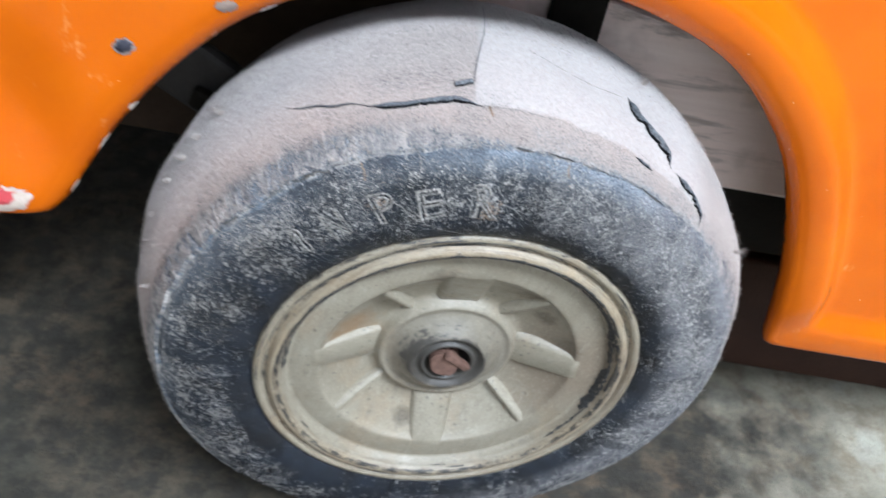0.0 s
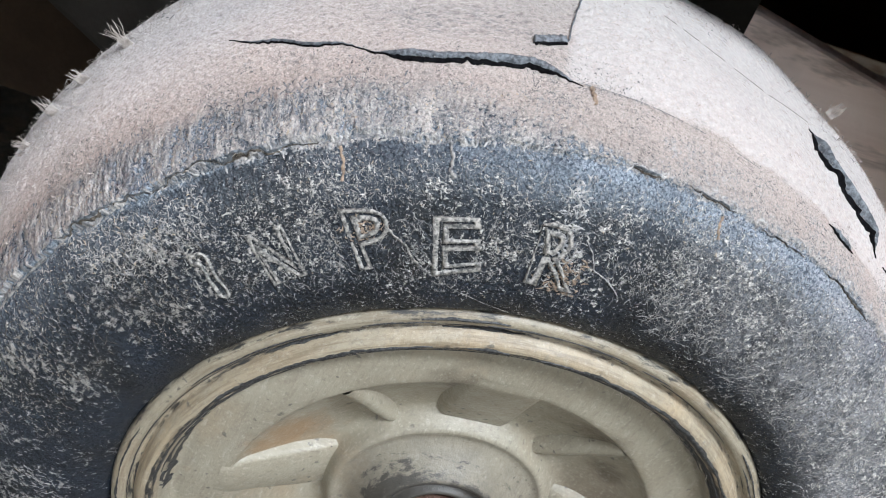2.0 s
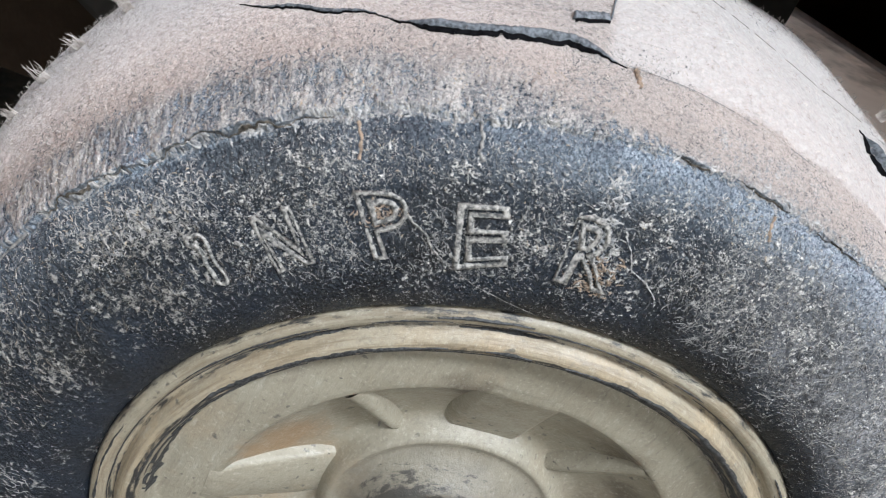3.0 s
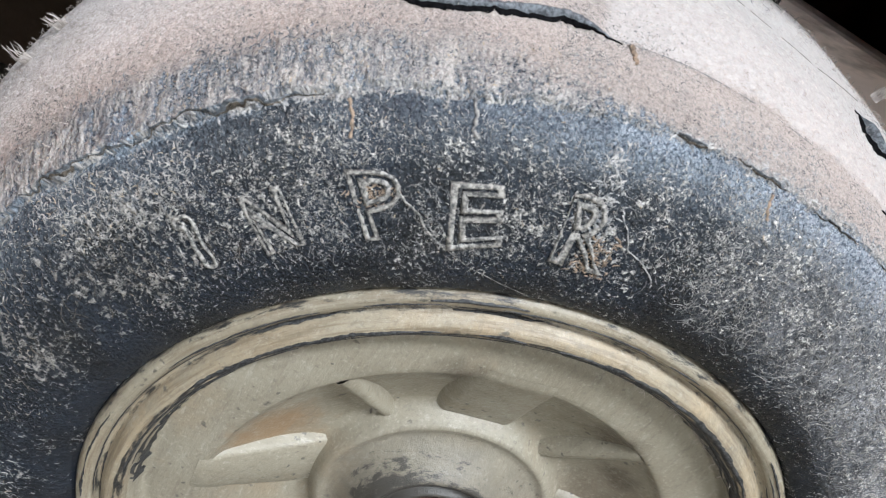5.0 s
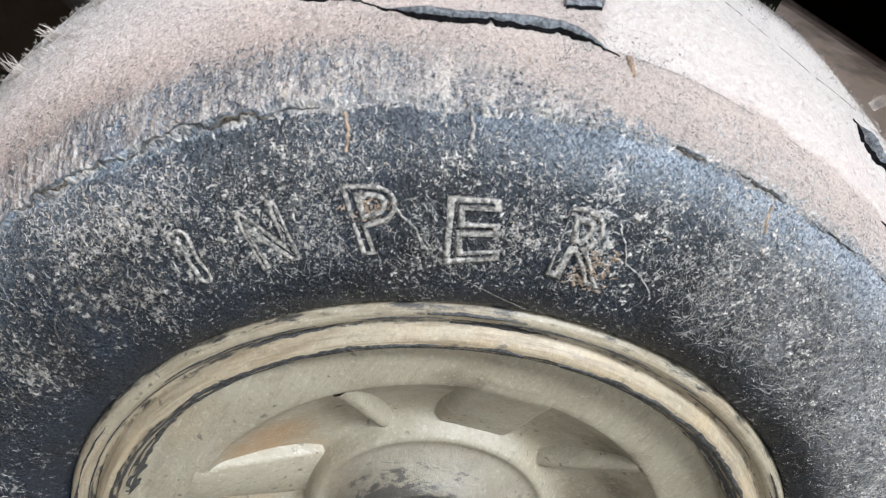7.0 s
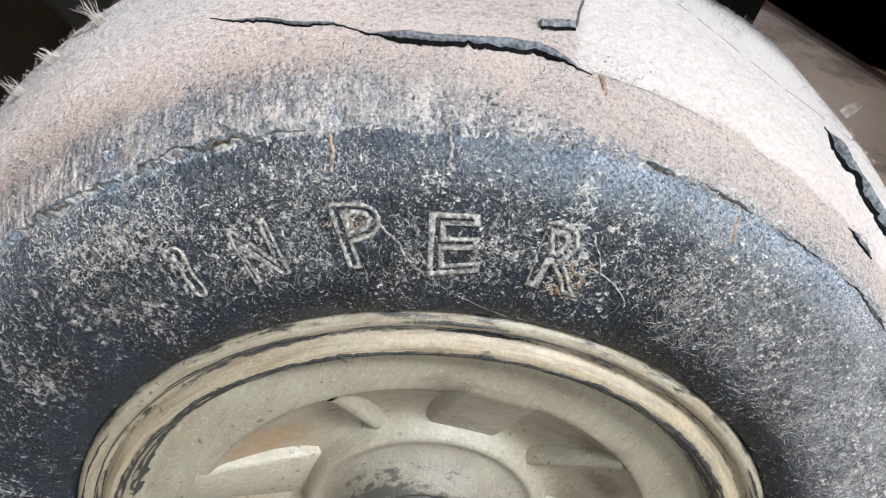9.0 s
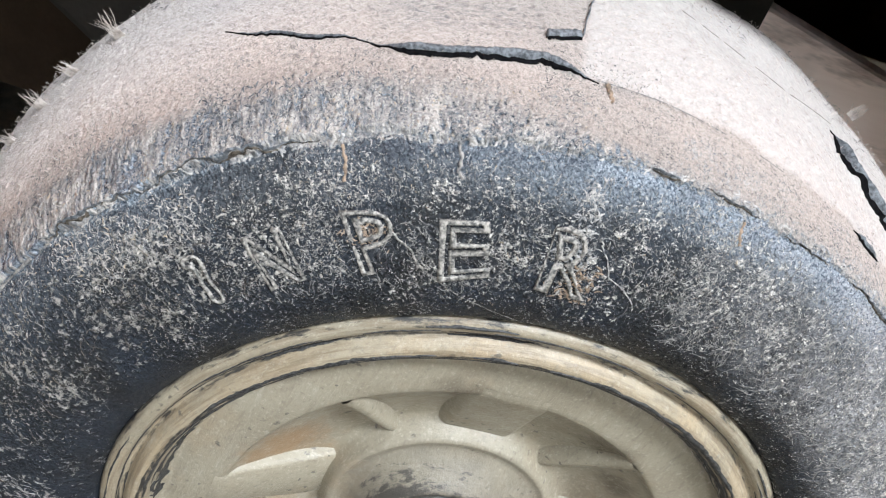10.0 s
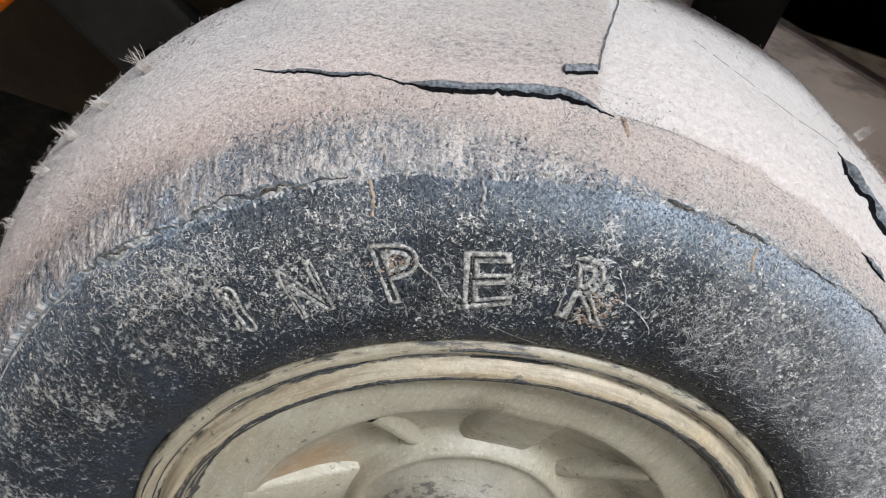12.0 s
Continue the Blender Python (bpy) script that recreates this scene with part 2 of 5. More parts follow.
def rim_material():
    """Cream plastic, dusty and stained, with black scuffs along the lips, and grease and painted recess shade round the
    bore.
    """
    n = Nodes("cream_plastic")
    at = n.coord()
    xyz = n.add("ShaderNodeSeparateXYZ", {"Vector": at})
    x, z, y = xyz.outputs[0], xyz.outputs[2], xyz.outputs[1]
    r = n.sums("SQRT", n.sums("ADD", n.sums("MULTIPLY", x, x), n.sums("MULTIPLY", z, z)), 0.0)
    base = n.mix(n.span(n.noise(at, 45, 5, 0.6), 0.32, 0.7), (0.250, 0.226, 0.172), (0.178, 0.154, 0.111))
    base = n.mix(n.span(n.noise(at, 24, 5, 0.68), 0.52, 0.68, 0, 0.5), base, (0.265, 0.195, 0.120))
    base = n.mix(n.span(n.noise(at, 55, 5, 0.7), 0.58, 0.72, 0, 0.6), base, (0.17, 0.15, 0.12))
    # the rolled lip between the two grooves has yellowed
    base = n.mix(n.sums("MULTIPLY", n.curve(n.span(r, 0.080, 0.102), [(0.0, 0.0), (0.28, 0.0), (0.36, 1.0), (0.60, 1.0), (0.68, 0.25), (1.0, 0.2)]), n.span(n.noise(at, 40, 5, 0.65), 0.35, 0.62, 0.10, 0.6)), base, (0.335, 0.245, 0.145))
    wobble = n.add("ShaderNodeTexNoise", {"Vector": at, "Scale": 420.0, "Detail": 3.0}).outputs["Color"]
    bent = n.add("ShaderNodeVectorMath", {0: at, 1: n.add("ShaderNodeVectorMath", {0: wobble, "Scale": 0.0035}, operation="SCALE").outputs[0]}, operation="ADD").outputs[0]
    speck = n.sums("MULTIPLY", n.span(n.voronoi(bent, 115), 0.13, 0.09), n.span(n.noise(at, 48, 4), 0.53, 0.57))
    speck_b = n.sums("MULTIPLY", n.span(n.voronoi(bent, 260), 0.20, 0.12), n.span(n.noise(n.mapping(at, shift=(3, 0, 0)), 40, 4), 0.53, 0.58))
    base = n.mix(n.sums("MULTIPLY", n.sums("MAXIMUM", speck, speck_b), 0.85), base, (0.035, 0.032, 0.03))
    base = n.mix(n.span(n.noise(n.mapping(at, (1, 1, 0.25), 0), 160, 5, 0.7), 0.60, 0.72, 0, 0.45), base, (0.12, 0.105, 0.085))
    # brown shade painted into the pockets on one side of the dish
    away = n.add("ShaderNodeVectorMath", {0: at, 1: (0.066, 0.012, 0.012)}, operation="DISTANCE").outputs["Value"]
    dish_shade = n.span(n.sums("ADD", away, n.sums("MULTIPLY", n.sums("SUBTRACT", n.noise(at, 70, 5, 0.65), 0.5), 0.03)), 0.020, 0.046, 0.90, 0.0)
    base = n.mix(dish_shade, base, (0.15, 0.115, 0.08))
    # black-brown grime and painted shade in the corners of the pockets
    for spot, size in (((-0.0235, 0.011, 0.0612), 0.0125), ((0.0262, 0.011, 0.0580), 0.0105), ((-0.006, 0.013, -0.056), 0.008), ((0.060, 0.011, 0.026), 0.010), ((0.040, 0.014, 0.040), 0.008)):
        away = n.add("ShaderNodeVectorMath", {0: at, 1: spot}, operation="DISTANCE").outputs["Value"]
        grime_shade = n.span(n.sums("ADD", away, n.sums("MULTIPLY", n.sums("SUBTRACT", n.noise(at, 190, 4, 0.65), 0.5), 0.012)), size * 0.45, size, 0.85, 0.0)
        base = n.mix(grime_shade, base, (0.065, 0.048, 0.03))
    away = n.add("ShaderNodeVectorMath", {0: at, 1: (-0.0545, 0.013, 0.0105)}, operation="DISTANCE").outputs["Value"]
    rusty_run = n.span(n.sums("ADD", away, n.sums("MULTIPLY", n.sums("SUBTRACT", n.noise(at, 150, 5, 0.7), 0.5), 0.022)), 0.006, 0.017, 0.85, 0.0)
    base = n.mix(rusty_run, base, (0.22, 0.125, 0.055))
    fine = n.span(n.noise(at, 1300, 3), 0.3, 0.75)
    base = n.mix(n.sums("MULTIPLY", fine, 0.28), base, (0.30, 0.27, 0.22))
    turn_r = n.sums("ARCTAN2", x, z)
    ring = n.noise(n.add("ShaderNodeCombineXYZ", {"X": r, "Y": n.sums("MULTIPLY", turn_r, 0.025), "Z": y}).outputs[0], 420, 6, 0.75)
    grit = n.noise(at, 760, 4, 0.7)
    base = n.mix(n.span(grit, 0.56, 0.66, 0.0, 0.32), base, (0.11, 0.092, 0.068))
    base = n.mix(n.span(grit, 0.43, 0.35, 0.0, 0.28), base, (0.46, 0.435, 0.37))
    drawn = n.noise(n.add("ShaderNodeCombineXYZ", {"X": r, "Y": n.sums("MULTIPLY", turn_r, 0.006), "Z": n.sums("MULTIPLY", y, 0.5)}).outputs[0], 900, 6, 0.7)
    base = n.mix(n.sums("MULTIPLY", n.span(drawn, 0.46, 0.62, 0.0, 0.72), n.span(r, 0.0845, 0.0865)), base, (0.14, 0.105, 0.068))
    scrape = n.noise(n.mapping(at, (1, 1, 0.2), 0), 420, 5, 0.75)
    base = n.mix(n.span(scrape, 0.56, 0.66, 0.0, 0.5), base, (0.15, 0.125, 0.095))
    base = n.mix(n.span(scrape, 0.42, 0.30, 0.0, 0.35), base, (0.44, 0.42, 0.36))
    lip = n.curve(n.span(r, 0.080, 0.102), [(0.0, 0.0), (0.30, 0.05), (0.35, 0.5), (0.43, 0.55), (0.47, 0.12), (0.58, 0.08), (0.62, 0.45), (0.68, 0.40), (0.72, 0.16), (0.84, 0.30), (0.93, 0.52), (1.0, 0.62)])
    black = n.span(n.sums("ADD", lip, n.sums("MULTIPLY", n.sums("SUBTRACT", ring, 0.5), 1.7)), 0.42, 0.60)
    base = n.mix(black, base, (0.022, 0.021, 0.020))
    turn = n.sums("ARCTAN2", x, z)
    polar = n.add("ShaderNodeCombineXYZ", {"X": n.sums("MULTIPLY", r, 1.0), "Y": n.sums("MULTIPLY", turn, 0.010), "Z": n.sums("MULTIPLY", y, 1.0)}).outputs[0]
    smear = n.noise(polar, 330, 6, 0.75, 0.15)
    # greasy streaks, with the hub recess's shade painted darkest at the bore and left
    hub = n.curve(n.span(r, 0.0, 0.045), [(0.0, 1.0), (0.39, 1.0), (0.45, 0.46), (0.52, 0.30), (0.60, 0.20), (0.72, 0.20), (0.77, 0.05), (0.85, 0.0)])
    grease_shade = n.span(n.sums("ADD", hub, n.sums("ADD", n.sums("MULTIPLY", n.sums("SUBTRACT", smear, 0.5), 2.0), n.sums("MULTIPLY", n.span(n.sums("ABSOLUTE", n.sums("ADD", turn, 1.35), 0.0), 0.3, 1.1, 0.34, 0.0), n.span(r, 0.031, 0.022)))), 0.42, 0.62)
    grey = n.curve(n.span(r, 0.0, 0.045), [(0.0, 0.8), (0.45, 0.8), (0.62, 0.68), (0.74, 0.5), (0.79, 0.12), (0.83, 0.0)])
    base = n.mix(n.sums("MULTIPLY", grey, n.span(n.noise(at, 110, 5, 0.7), 0.3, 0.62, 0.45, 1.0)), base, (0.105, 0.093, 0.076))
    base = n.mix(n.sums("MULTIPLY", grease_shade, 0.8), base, (0.022, 0.021, 0.021))
    height = n.sums("ADD", n.sums("ADD", grit, scrape), n.sums("MULTIPLY", n.noise(at, 60, 2), 0.5))
    return n.done(colour=base, rough=n.span(n.noise(at, 120, 4), 0.3, 0.7, 0.32, 0.60), normal=n.bump(height, 0.0005, 0.5), gloss=0.55)


def rust_material():
    n = Nodes("rusted_steel")
    at = n.coord()
    v = n.noise(at, 260, 5, 0.65)
    return n.done(colour=n.mix(n.span(v, 0.3, 0.7), (0.075, 0.038, 0.027), (0.16, 0.088, 0.064)), rough=0.8, normal=n.bump(n.noise(at, 900, 4), 0.0006, 0.7))


def orange_material():
    """Glossy orange gel coat with chips, scuffs and orange-peel."""
    n = Nodes("orange_gloss_paint")
    at = n.coord()
    base = n.mix(n.span(n.noise(at, 14, 3), 0.35, 0.65), (0.57, 0.120, 0.001), (0.52, 0.098, 0.001))
    scuff = n.span(n.noise(n.mapping(at, (1, 1, 0.5)), 60, 5, 0.7), 0.64, 0.74)
    base = n.mix(n.sums("MULTIPLY", scuff, 0.35), base, (0.80, 0.42, 0.16))
    speck = n.span(n.voronoi(at, 95), 0.035, 0.02)
    base = n.mix(speck, base, (0.86, 0.78, 0.66))
    peel = n.noise(at, 220, 2)
    return n.done(colour=base, rough=n.span(scuff, 0, 1, 0.12, 0.40), gloss=0.22, coat=0.12, coat_rough=0.04, normal=n.bump(n.sums("ADD", peel, n.noise(at, 25, 2)), 0.0006, 0.25))


def speckled(name, a, b, rough=0.7, scale=30, grain=400, bump=0.0008, metal=0.0, gloss=0.5):
    n = Nodes(name)
    at = n.coord()
    big, small = n.noise(at, scale, 5, 0.6), n.noise(at, grain, 4, 0.65)
    colour = n.mix(n.span(big, 0.32, 0.68), a, b)
    colour = n.mix(n.span(small, 0.4, 0.8, 0, 0.45), colour, tuple(c * 0.45 for c in a))
    return n.done(colour=colour, rough=rough, metal=metal, gloss=gloss, normal=n.bump(small, bump, 0.6))


def concrete_material():
    n = Nodes("stained_concrete")
    at = n.coord()
    blot, mid, fine = n.noise(at, 9, 5, 0.65, 0.4), n.noise(at, 38, 5, 0.65), n.noise(at, 500, 4, 0.7)
    colour = n.mix(n.span(blot, 0.35, 0.65), (0.455, 0.418, 0.320), (0.272, 0.252, 0.190))
    colour = n.mix(n.span(mid, 0.46, 0.62, 0, 0.7), colour, (0.185, 0.142, 0.090))
    colour = n.mix(n.span(n.noise(at, 24, 4), 0.56, 0.7, 0, 0.7), colour, (0.46, 0.45, 0.38))
    colour = n.mix(n.span(fine, 0.45, 0.75, 0, 0.5), colour, (0.10, 0.095, 0.08))
    # the car's shade painted into the floor colour, mottled with brown dirt
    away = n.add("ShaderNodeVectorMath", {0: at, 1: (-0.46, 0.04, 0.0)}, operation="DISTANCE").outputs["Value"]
    floor_shade = n.span(n.sums("ADD", away, n.sums("MULTIPLY", n.sums("SUBTRACT", n.noise(at, 7, 5, 0.65), 0.5), 0.5)), 0.46, 0.64, 0.95, 0.0)
    colour = n.mix(floor_shade, colour, n.mix(n.span(n.noise(at, 55, 6, 0.75), 0.44, 0.66), (0.009, 0.008, 0.006), n.mix(n.span(blot, 0.4, 0.6), (0.085, 0.057, 0.033), (0.052, 0.048, 0.033))))
    return n.done(colour=colour, rough=n.span(mid, 0.3, 0.7, 0.5, 0.85), normal=n.bump(n.sums("ADD", fine, n.sums("MULTIPLY", mid, 3)), 0.0012, 0.6))


def plywood_material():
    n = Nodes("weathered_board")
    at = n.coord()
    grain = n.noise(n.mapping(at, (1, 1, 14)), 14, 5, 0.65)
    colour = n.mix(n.span(grain, 0.3, 0.7), (0.84, 0.70, 0.63), (0.75, 0.60, 0.53))
    colour = n.mix(n.span(n.noise(at, 18, 4), 0.56, 0.70, 0, 0.6), colour, (0.30, 0.22, 0.17))
    colour = n.mix(n.span(n.noise(n.mapping(at, (1, 1, 6), 0, (0, 0, 3)), 9, 5, 0.7, 0.6), 0.55, 0.66, 0, 0.7), colour, (0.26, 0.20, 0.17))
    return n.done(colour=colour, rough=0.75, normal=n.bump(n.noise(at, 300, 4), 0.0006, 0.4))


M_TYRE, M_RIM, M_RUST, M_ORANGE, M_FLOOR, M_PLY = tyre_material(), rim_material(), rust_material(), orange_material(), concrete_material(), plywood_material()
M_TORN = flat_rubber("torn_rubber", (0.035, 0.040, 0.047), (0.14, 0.153, 0.170), 0.7, 900)
M_SCRATCH = flat_rubber("scratched_rubber", (0.05, 0.052, 0.057), (0.27, 0.255, 0.24), 0.85, 500)
M_MUD = flat_rubber("dried_mud", (0.13, 0.095, 0.07), (0.30, 0.22, 0.16), 0.9, 900)
# near-black, stands for the shade inside the open cuts
M_CUT_SHADE = flat_rubber("cut_shade", (0.002, 0.002, 0.0025), (0.006, 0.006, 0.007), 0.9, 700, 0.05)
M_LETTER = flat_rubber("scuffed_letter_rubber", (0.045, 0.045, 0.045), (0.345, 0.324, 0.298), 0.8, 1100)
M_SMEAR = flat_rubber("rubbed_off_rubber", (0.004, 0.004, 0.005), (0.055, 0.055, 0.055), 0.6, 1400)
M_CRUMB = flat_rubber("rubber_crumb", (0.12, 0.125, 0.135), (0.38, 0.365, 0.35), 0.9, 700)
M_CURL = curl_material("scuffed_curls", (0.050, 0.052, 0.058), (0.44, 0.418, 0.388))
M_DRAWN = curl_material("drawn_out_rubber", (0.085, 0.090, 0.102), (0.40, 0.37, 0.34))
M_EARTH = curl_material("earthy_curls", (0.050, 0.046, 0.040), (0.27, 0.24, 0.20))
M_CRACK = flat_rubber("dusty_crack", (0.03, 0.026, 0.022), (0.13, 0.11, 0.09), 0.9, 900, 0.2)
M_TUFT = flat_rubber("frayed_fibre", (0.24, 0.205, 0.185), (0.46, 0.41, 0.375), 0.95, 300)
M_FUZZ = flat_rubber("dusty_fibre", (0.23, 0.198, 0.180), (0.48, 0.425, 0.385), 0.95, 300)
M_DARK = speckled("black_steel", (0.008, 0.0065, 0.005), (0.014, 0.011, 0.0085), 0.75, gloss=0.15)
M_STEEL = speckled("dull_steel", (0.050, 0.045, 0.042), (0.026, 0.023, 0.021), 0.7, 40, 500, 0.0005, 0.3)
# body interior darkened for the shade inside; M_BACK is its lightened copy
M_INNER = speckled("shaded_fibreglass", (0.050, 0.033, 0.022), (0.030, 0.020, 0.014), 0.9, gloss=0.15)
M_BACK = speckled("lighter_fibreglass", (0.105, 0.056, 0.034), (0.072, 0.039, 0.024), 0.9, gloss=0.15)
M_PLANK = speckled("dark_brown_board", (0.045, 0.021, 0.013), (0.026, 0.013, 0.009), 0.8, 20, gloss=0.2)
M_WALL = speckled("plaster", (0.30, 0.28, 0.26), (0.24, 0.225, 0.205), 0.9, 3, 150)
M_RED = speckled("red_undercoat", (0.55, 0.06, 0.07), (0.42, 0.05, 0.06), 0.6, 150, 900)
M_HOLE = speckled("dark_socket", (0.02, 0.022, 0.035), (0.035, 0.035, 0.05), 0.5, 150, 900)
M_GREYCHIP = speckled("grey_filler", (0.20, 0.165, 0.16), (0.30, 0.22, 0.18), 0.8, 200, 900)
M_PRIMER = speckled("dusty_primer", (0.62, 0.53, 0.46), (0.46, 0.36, 0.29), 0.8, 160, 900)


# ---- building helpers ----
def from_numpy(name, verts, quads, material, parent=None, label="", smooth=True, tris=()):
    mesh = bpy.data.meshes.new(name)
    mesh.from_pydata(np.asarray(verts, float).tolist(), [], [list(map(int, q)) for q in quads] + [list(map(int, q)) for q in tris])
    mesh.update()
    if smooth:
        mesh.polygons.foreach_set("use_smooth", [True] * len(mesh.polygons))
    if material:
        mesh.materials.append(material)
    ob = new(name, mesh)
    ob.parent = parent
    return tagged(ob, label)


def part(name, bm, material, parent=None, label="", smooth=False):
    mesh = bpy.data.meshes.new(name)
    bm.to_mesh(mesh), bm.free()
    mesh.materials.append(material)
    if smooth:
        mesh.polygons.foreach_set("use_smooth", [True] * len(mesh.polygons))
    ob = new(name, mesh)
    ob.parent = parent
    return tagged(ob, label)


def box(sx, sy, sz, at=(0, 0, 0), bevel=0.0, turn=(0, 0, 0)):
    bm = bmesh.new()
    bmesh.ops.create_cube(bm, size=1.0)
    bmesh.ops.scale(bm, vec=(sx, sy, sz), verts=bm.verts)
    if bevel:
        bmesh.ops.bevel(bm, geom=bm.edges[:], offset=bevel, segments=2, affect="EDGES", profile=0.5)
    bmesh.ops.transform(bm, matrix=pose(*at, *turn), verts=bm.verts)
    return bm


def grid_faces(rows, cols, closed=False):
    i, j = np.meshgrid(np.arange(rows - 1), np.arange(cols if closed else cols - 1), indexing="ij")
    k = (j + 1) % cols
    return np.stack([i * cols + j, i * cols + k, (i + 1) * cols + k, (i + 1) * cols + j], -1).reshape(-1, 4)


_lattice = np.random.RandomState(3).rand(256, 256)


def value_noise(u, v):
    """Smooth noise from 0 to 1, one cell a unit."""
    i, j = np.floor(u).astype(int), np.floor(v).astype(int)
    a, b = u - i, v - j
    a, b = a * a * (3 - 2 * a), b * b * (3 - 2 * b)
    p = lambda m, k: _lattice[m % 256, k % 256]
    return (p(i, j) * (1 - a) + p(i + 1, j) * a) * (1 - b) + (p(i, j + 1) * (1 - a) + p(i + 1, j + 1) * a) * b


def lathe(points, count):
    """A ring of revolution round the y axis from (y, r) points."""
    y, r = np.array(points).T
    a = np.linspace(0, 2 * math.pi, count, endpoint=False)
    verts = np.stack([r[:, None] * np.sin(a), np.repeat(y[:, None], count, 1), r[:, None] * np.cos(a)], -1).reshape(-1, 3)
    return verts, grid_faces(len(y), count, True)


# ---- floor and room ----
def slab(name, size, at, material, label, category):
    ob = part(name, box(*size), material)
    ob.matrix_world = pose(*at)
    return tagged(ob, label, category, kind="structure")


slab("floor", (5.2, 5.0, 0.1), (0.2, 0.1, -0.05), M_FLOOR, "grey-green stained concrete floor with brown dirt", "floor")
# ceiling and walls are added out of view to shut out sky light
slab("ceiling", (5.2, 5.0, 0.1), (0.2, 0.1, 2.45), M_WALL, "unseen plain plaster ceiling, added to close off the sky", "ceiling")
slab("wall_north", (5.2, 0.12, 2.4), (0.2, 2.5, 1.2), M_WALL, "unseen plain plaster wall added behind the ride-on car", "wall")
slab("wall_west", (0.12, 4.7, 2.4), (-2.34, 0.09, 1.2), M_WALL, "unseen plain plaster side wall, added to close off the sky", "wall")
slab("wall_east", (0.12, 4.7, 2.4), (2.74, 0.09, 1.2), M_WALL, "unseen plain plaster side wall, added to close off the sky", "wall")
slab("wall_south", (1.9, 0.12, 2.4), (-1.45, -2.32, 1.2), M_WALL, "unseen plain plaster wall added beside the front opening", "wall")
slab("wall_south", (1.2, 0.12, 2.4), (2.2, -2.32, 1.2), M_WALL, "unseen plain plaster wall added beside the front opening", "wall")
slab("wall_south", (2.1, 0.12, 0.2), (0.55, -2.32, 2.3), M_WALL, "unseen plain plaster lintel added over the front opening", "wall")

# ---- the wheel ----
AXLE = 0.163
wheel = tagged(new("wheel"), "worn black rubber wheel with a cream plastic rim, on concrete", "wheel")
wheel.matrix_world = pose(0, 0, AXLE, 0, 11.5, 10.5)

CROWN_R, CROWN_Y, BULGE = 0.1630, 0.066, 1.8
front = [(0.006, 0.0995), (0.0, 0.1003), (-0.002, 0.103), (-0.0042, 0.108), (-0.005, 0.116), (-0.0045, 0.125), (-0.0025, 0.134), (0.0, 0.140), (0.004, 0.1455)]
half = front + [(0.004 + (CROWN_Y - 0.004) * k, 0.1455 + (CROWN_R - 0.1455) * (1 - (1 - k) ** BULGE)) for k in np.linspace(0, 1, 12)[1:]]
outline = np.array(half + [(2 * CROWN_Y - y, r) for y, r in half[-2::-1]])


def smooth_outline(points, n=3000):
    """The outline through the points as a soft curve: y, r and the length along it."""
    for _ in range(4):
        mid = np.empty((2 * len(points) - 2, 2))
        mid[0::2], mid[1::2] = 0.75 * points[:-1] + 0.25 * points[1:], 0.25 * points[:-1] + 0.75 * points[1:]
        points = np.vstack([points[:1], mid, points[-1:]])
    s = np.r_[0, np.cumsum(np.hypot(*np.diff(points, axis=0).T))]
    return s, points[:, 0], points[:, 1]


OUT_S, OUT_Y, OUT_R = smooth_outline(outline)
S_BEAD = 0.0061  # length tucked under the rim's lip


def on_tyre(degrees, s, lift=0.0):
    """The place on the tyre's skin at an angle from its top and a length across it from the bead, and its normal."""
    a, t = np.radians(np.asarray(degrees, float)), np.asarray(s, float) + S_BEAD
    y, r = np.interp(t, OUT_S, OUT_Y), np.interp(t, OUT_S, OUT_R)
    dy, dr = np.interp(t + 4e-4, OUT_S, OUT_Y) - np.interp(t - 4e-4, OUT_S, OUT_Y), np.interp(t + 4e-4, OUT_S, OUT_R) - np.interp(t - 4e-4, OUT_S, OUT_R)
    size = np.hypot(dy, dr) + 1e-12
    ny, nr = -dr / size, dy / size
    y, r = y + ny * lift, r + nr * lift
    return np.stack([r * np.sin(a), y, r * np.cos(a)], -1), np.stack([nr * np.sin(a), ny, nr * np.cos(a)], -1)


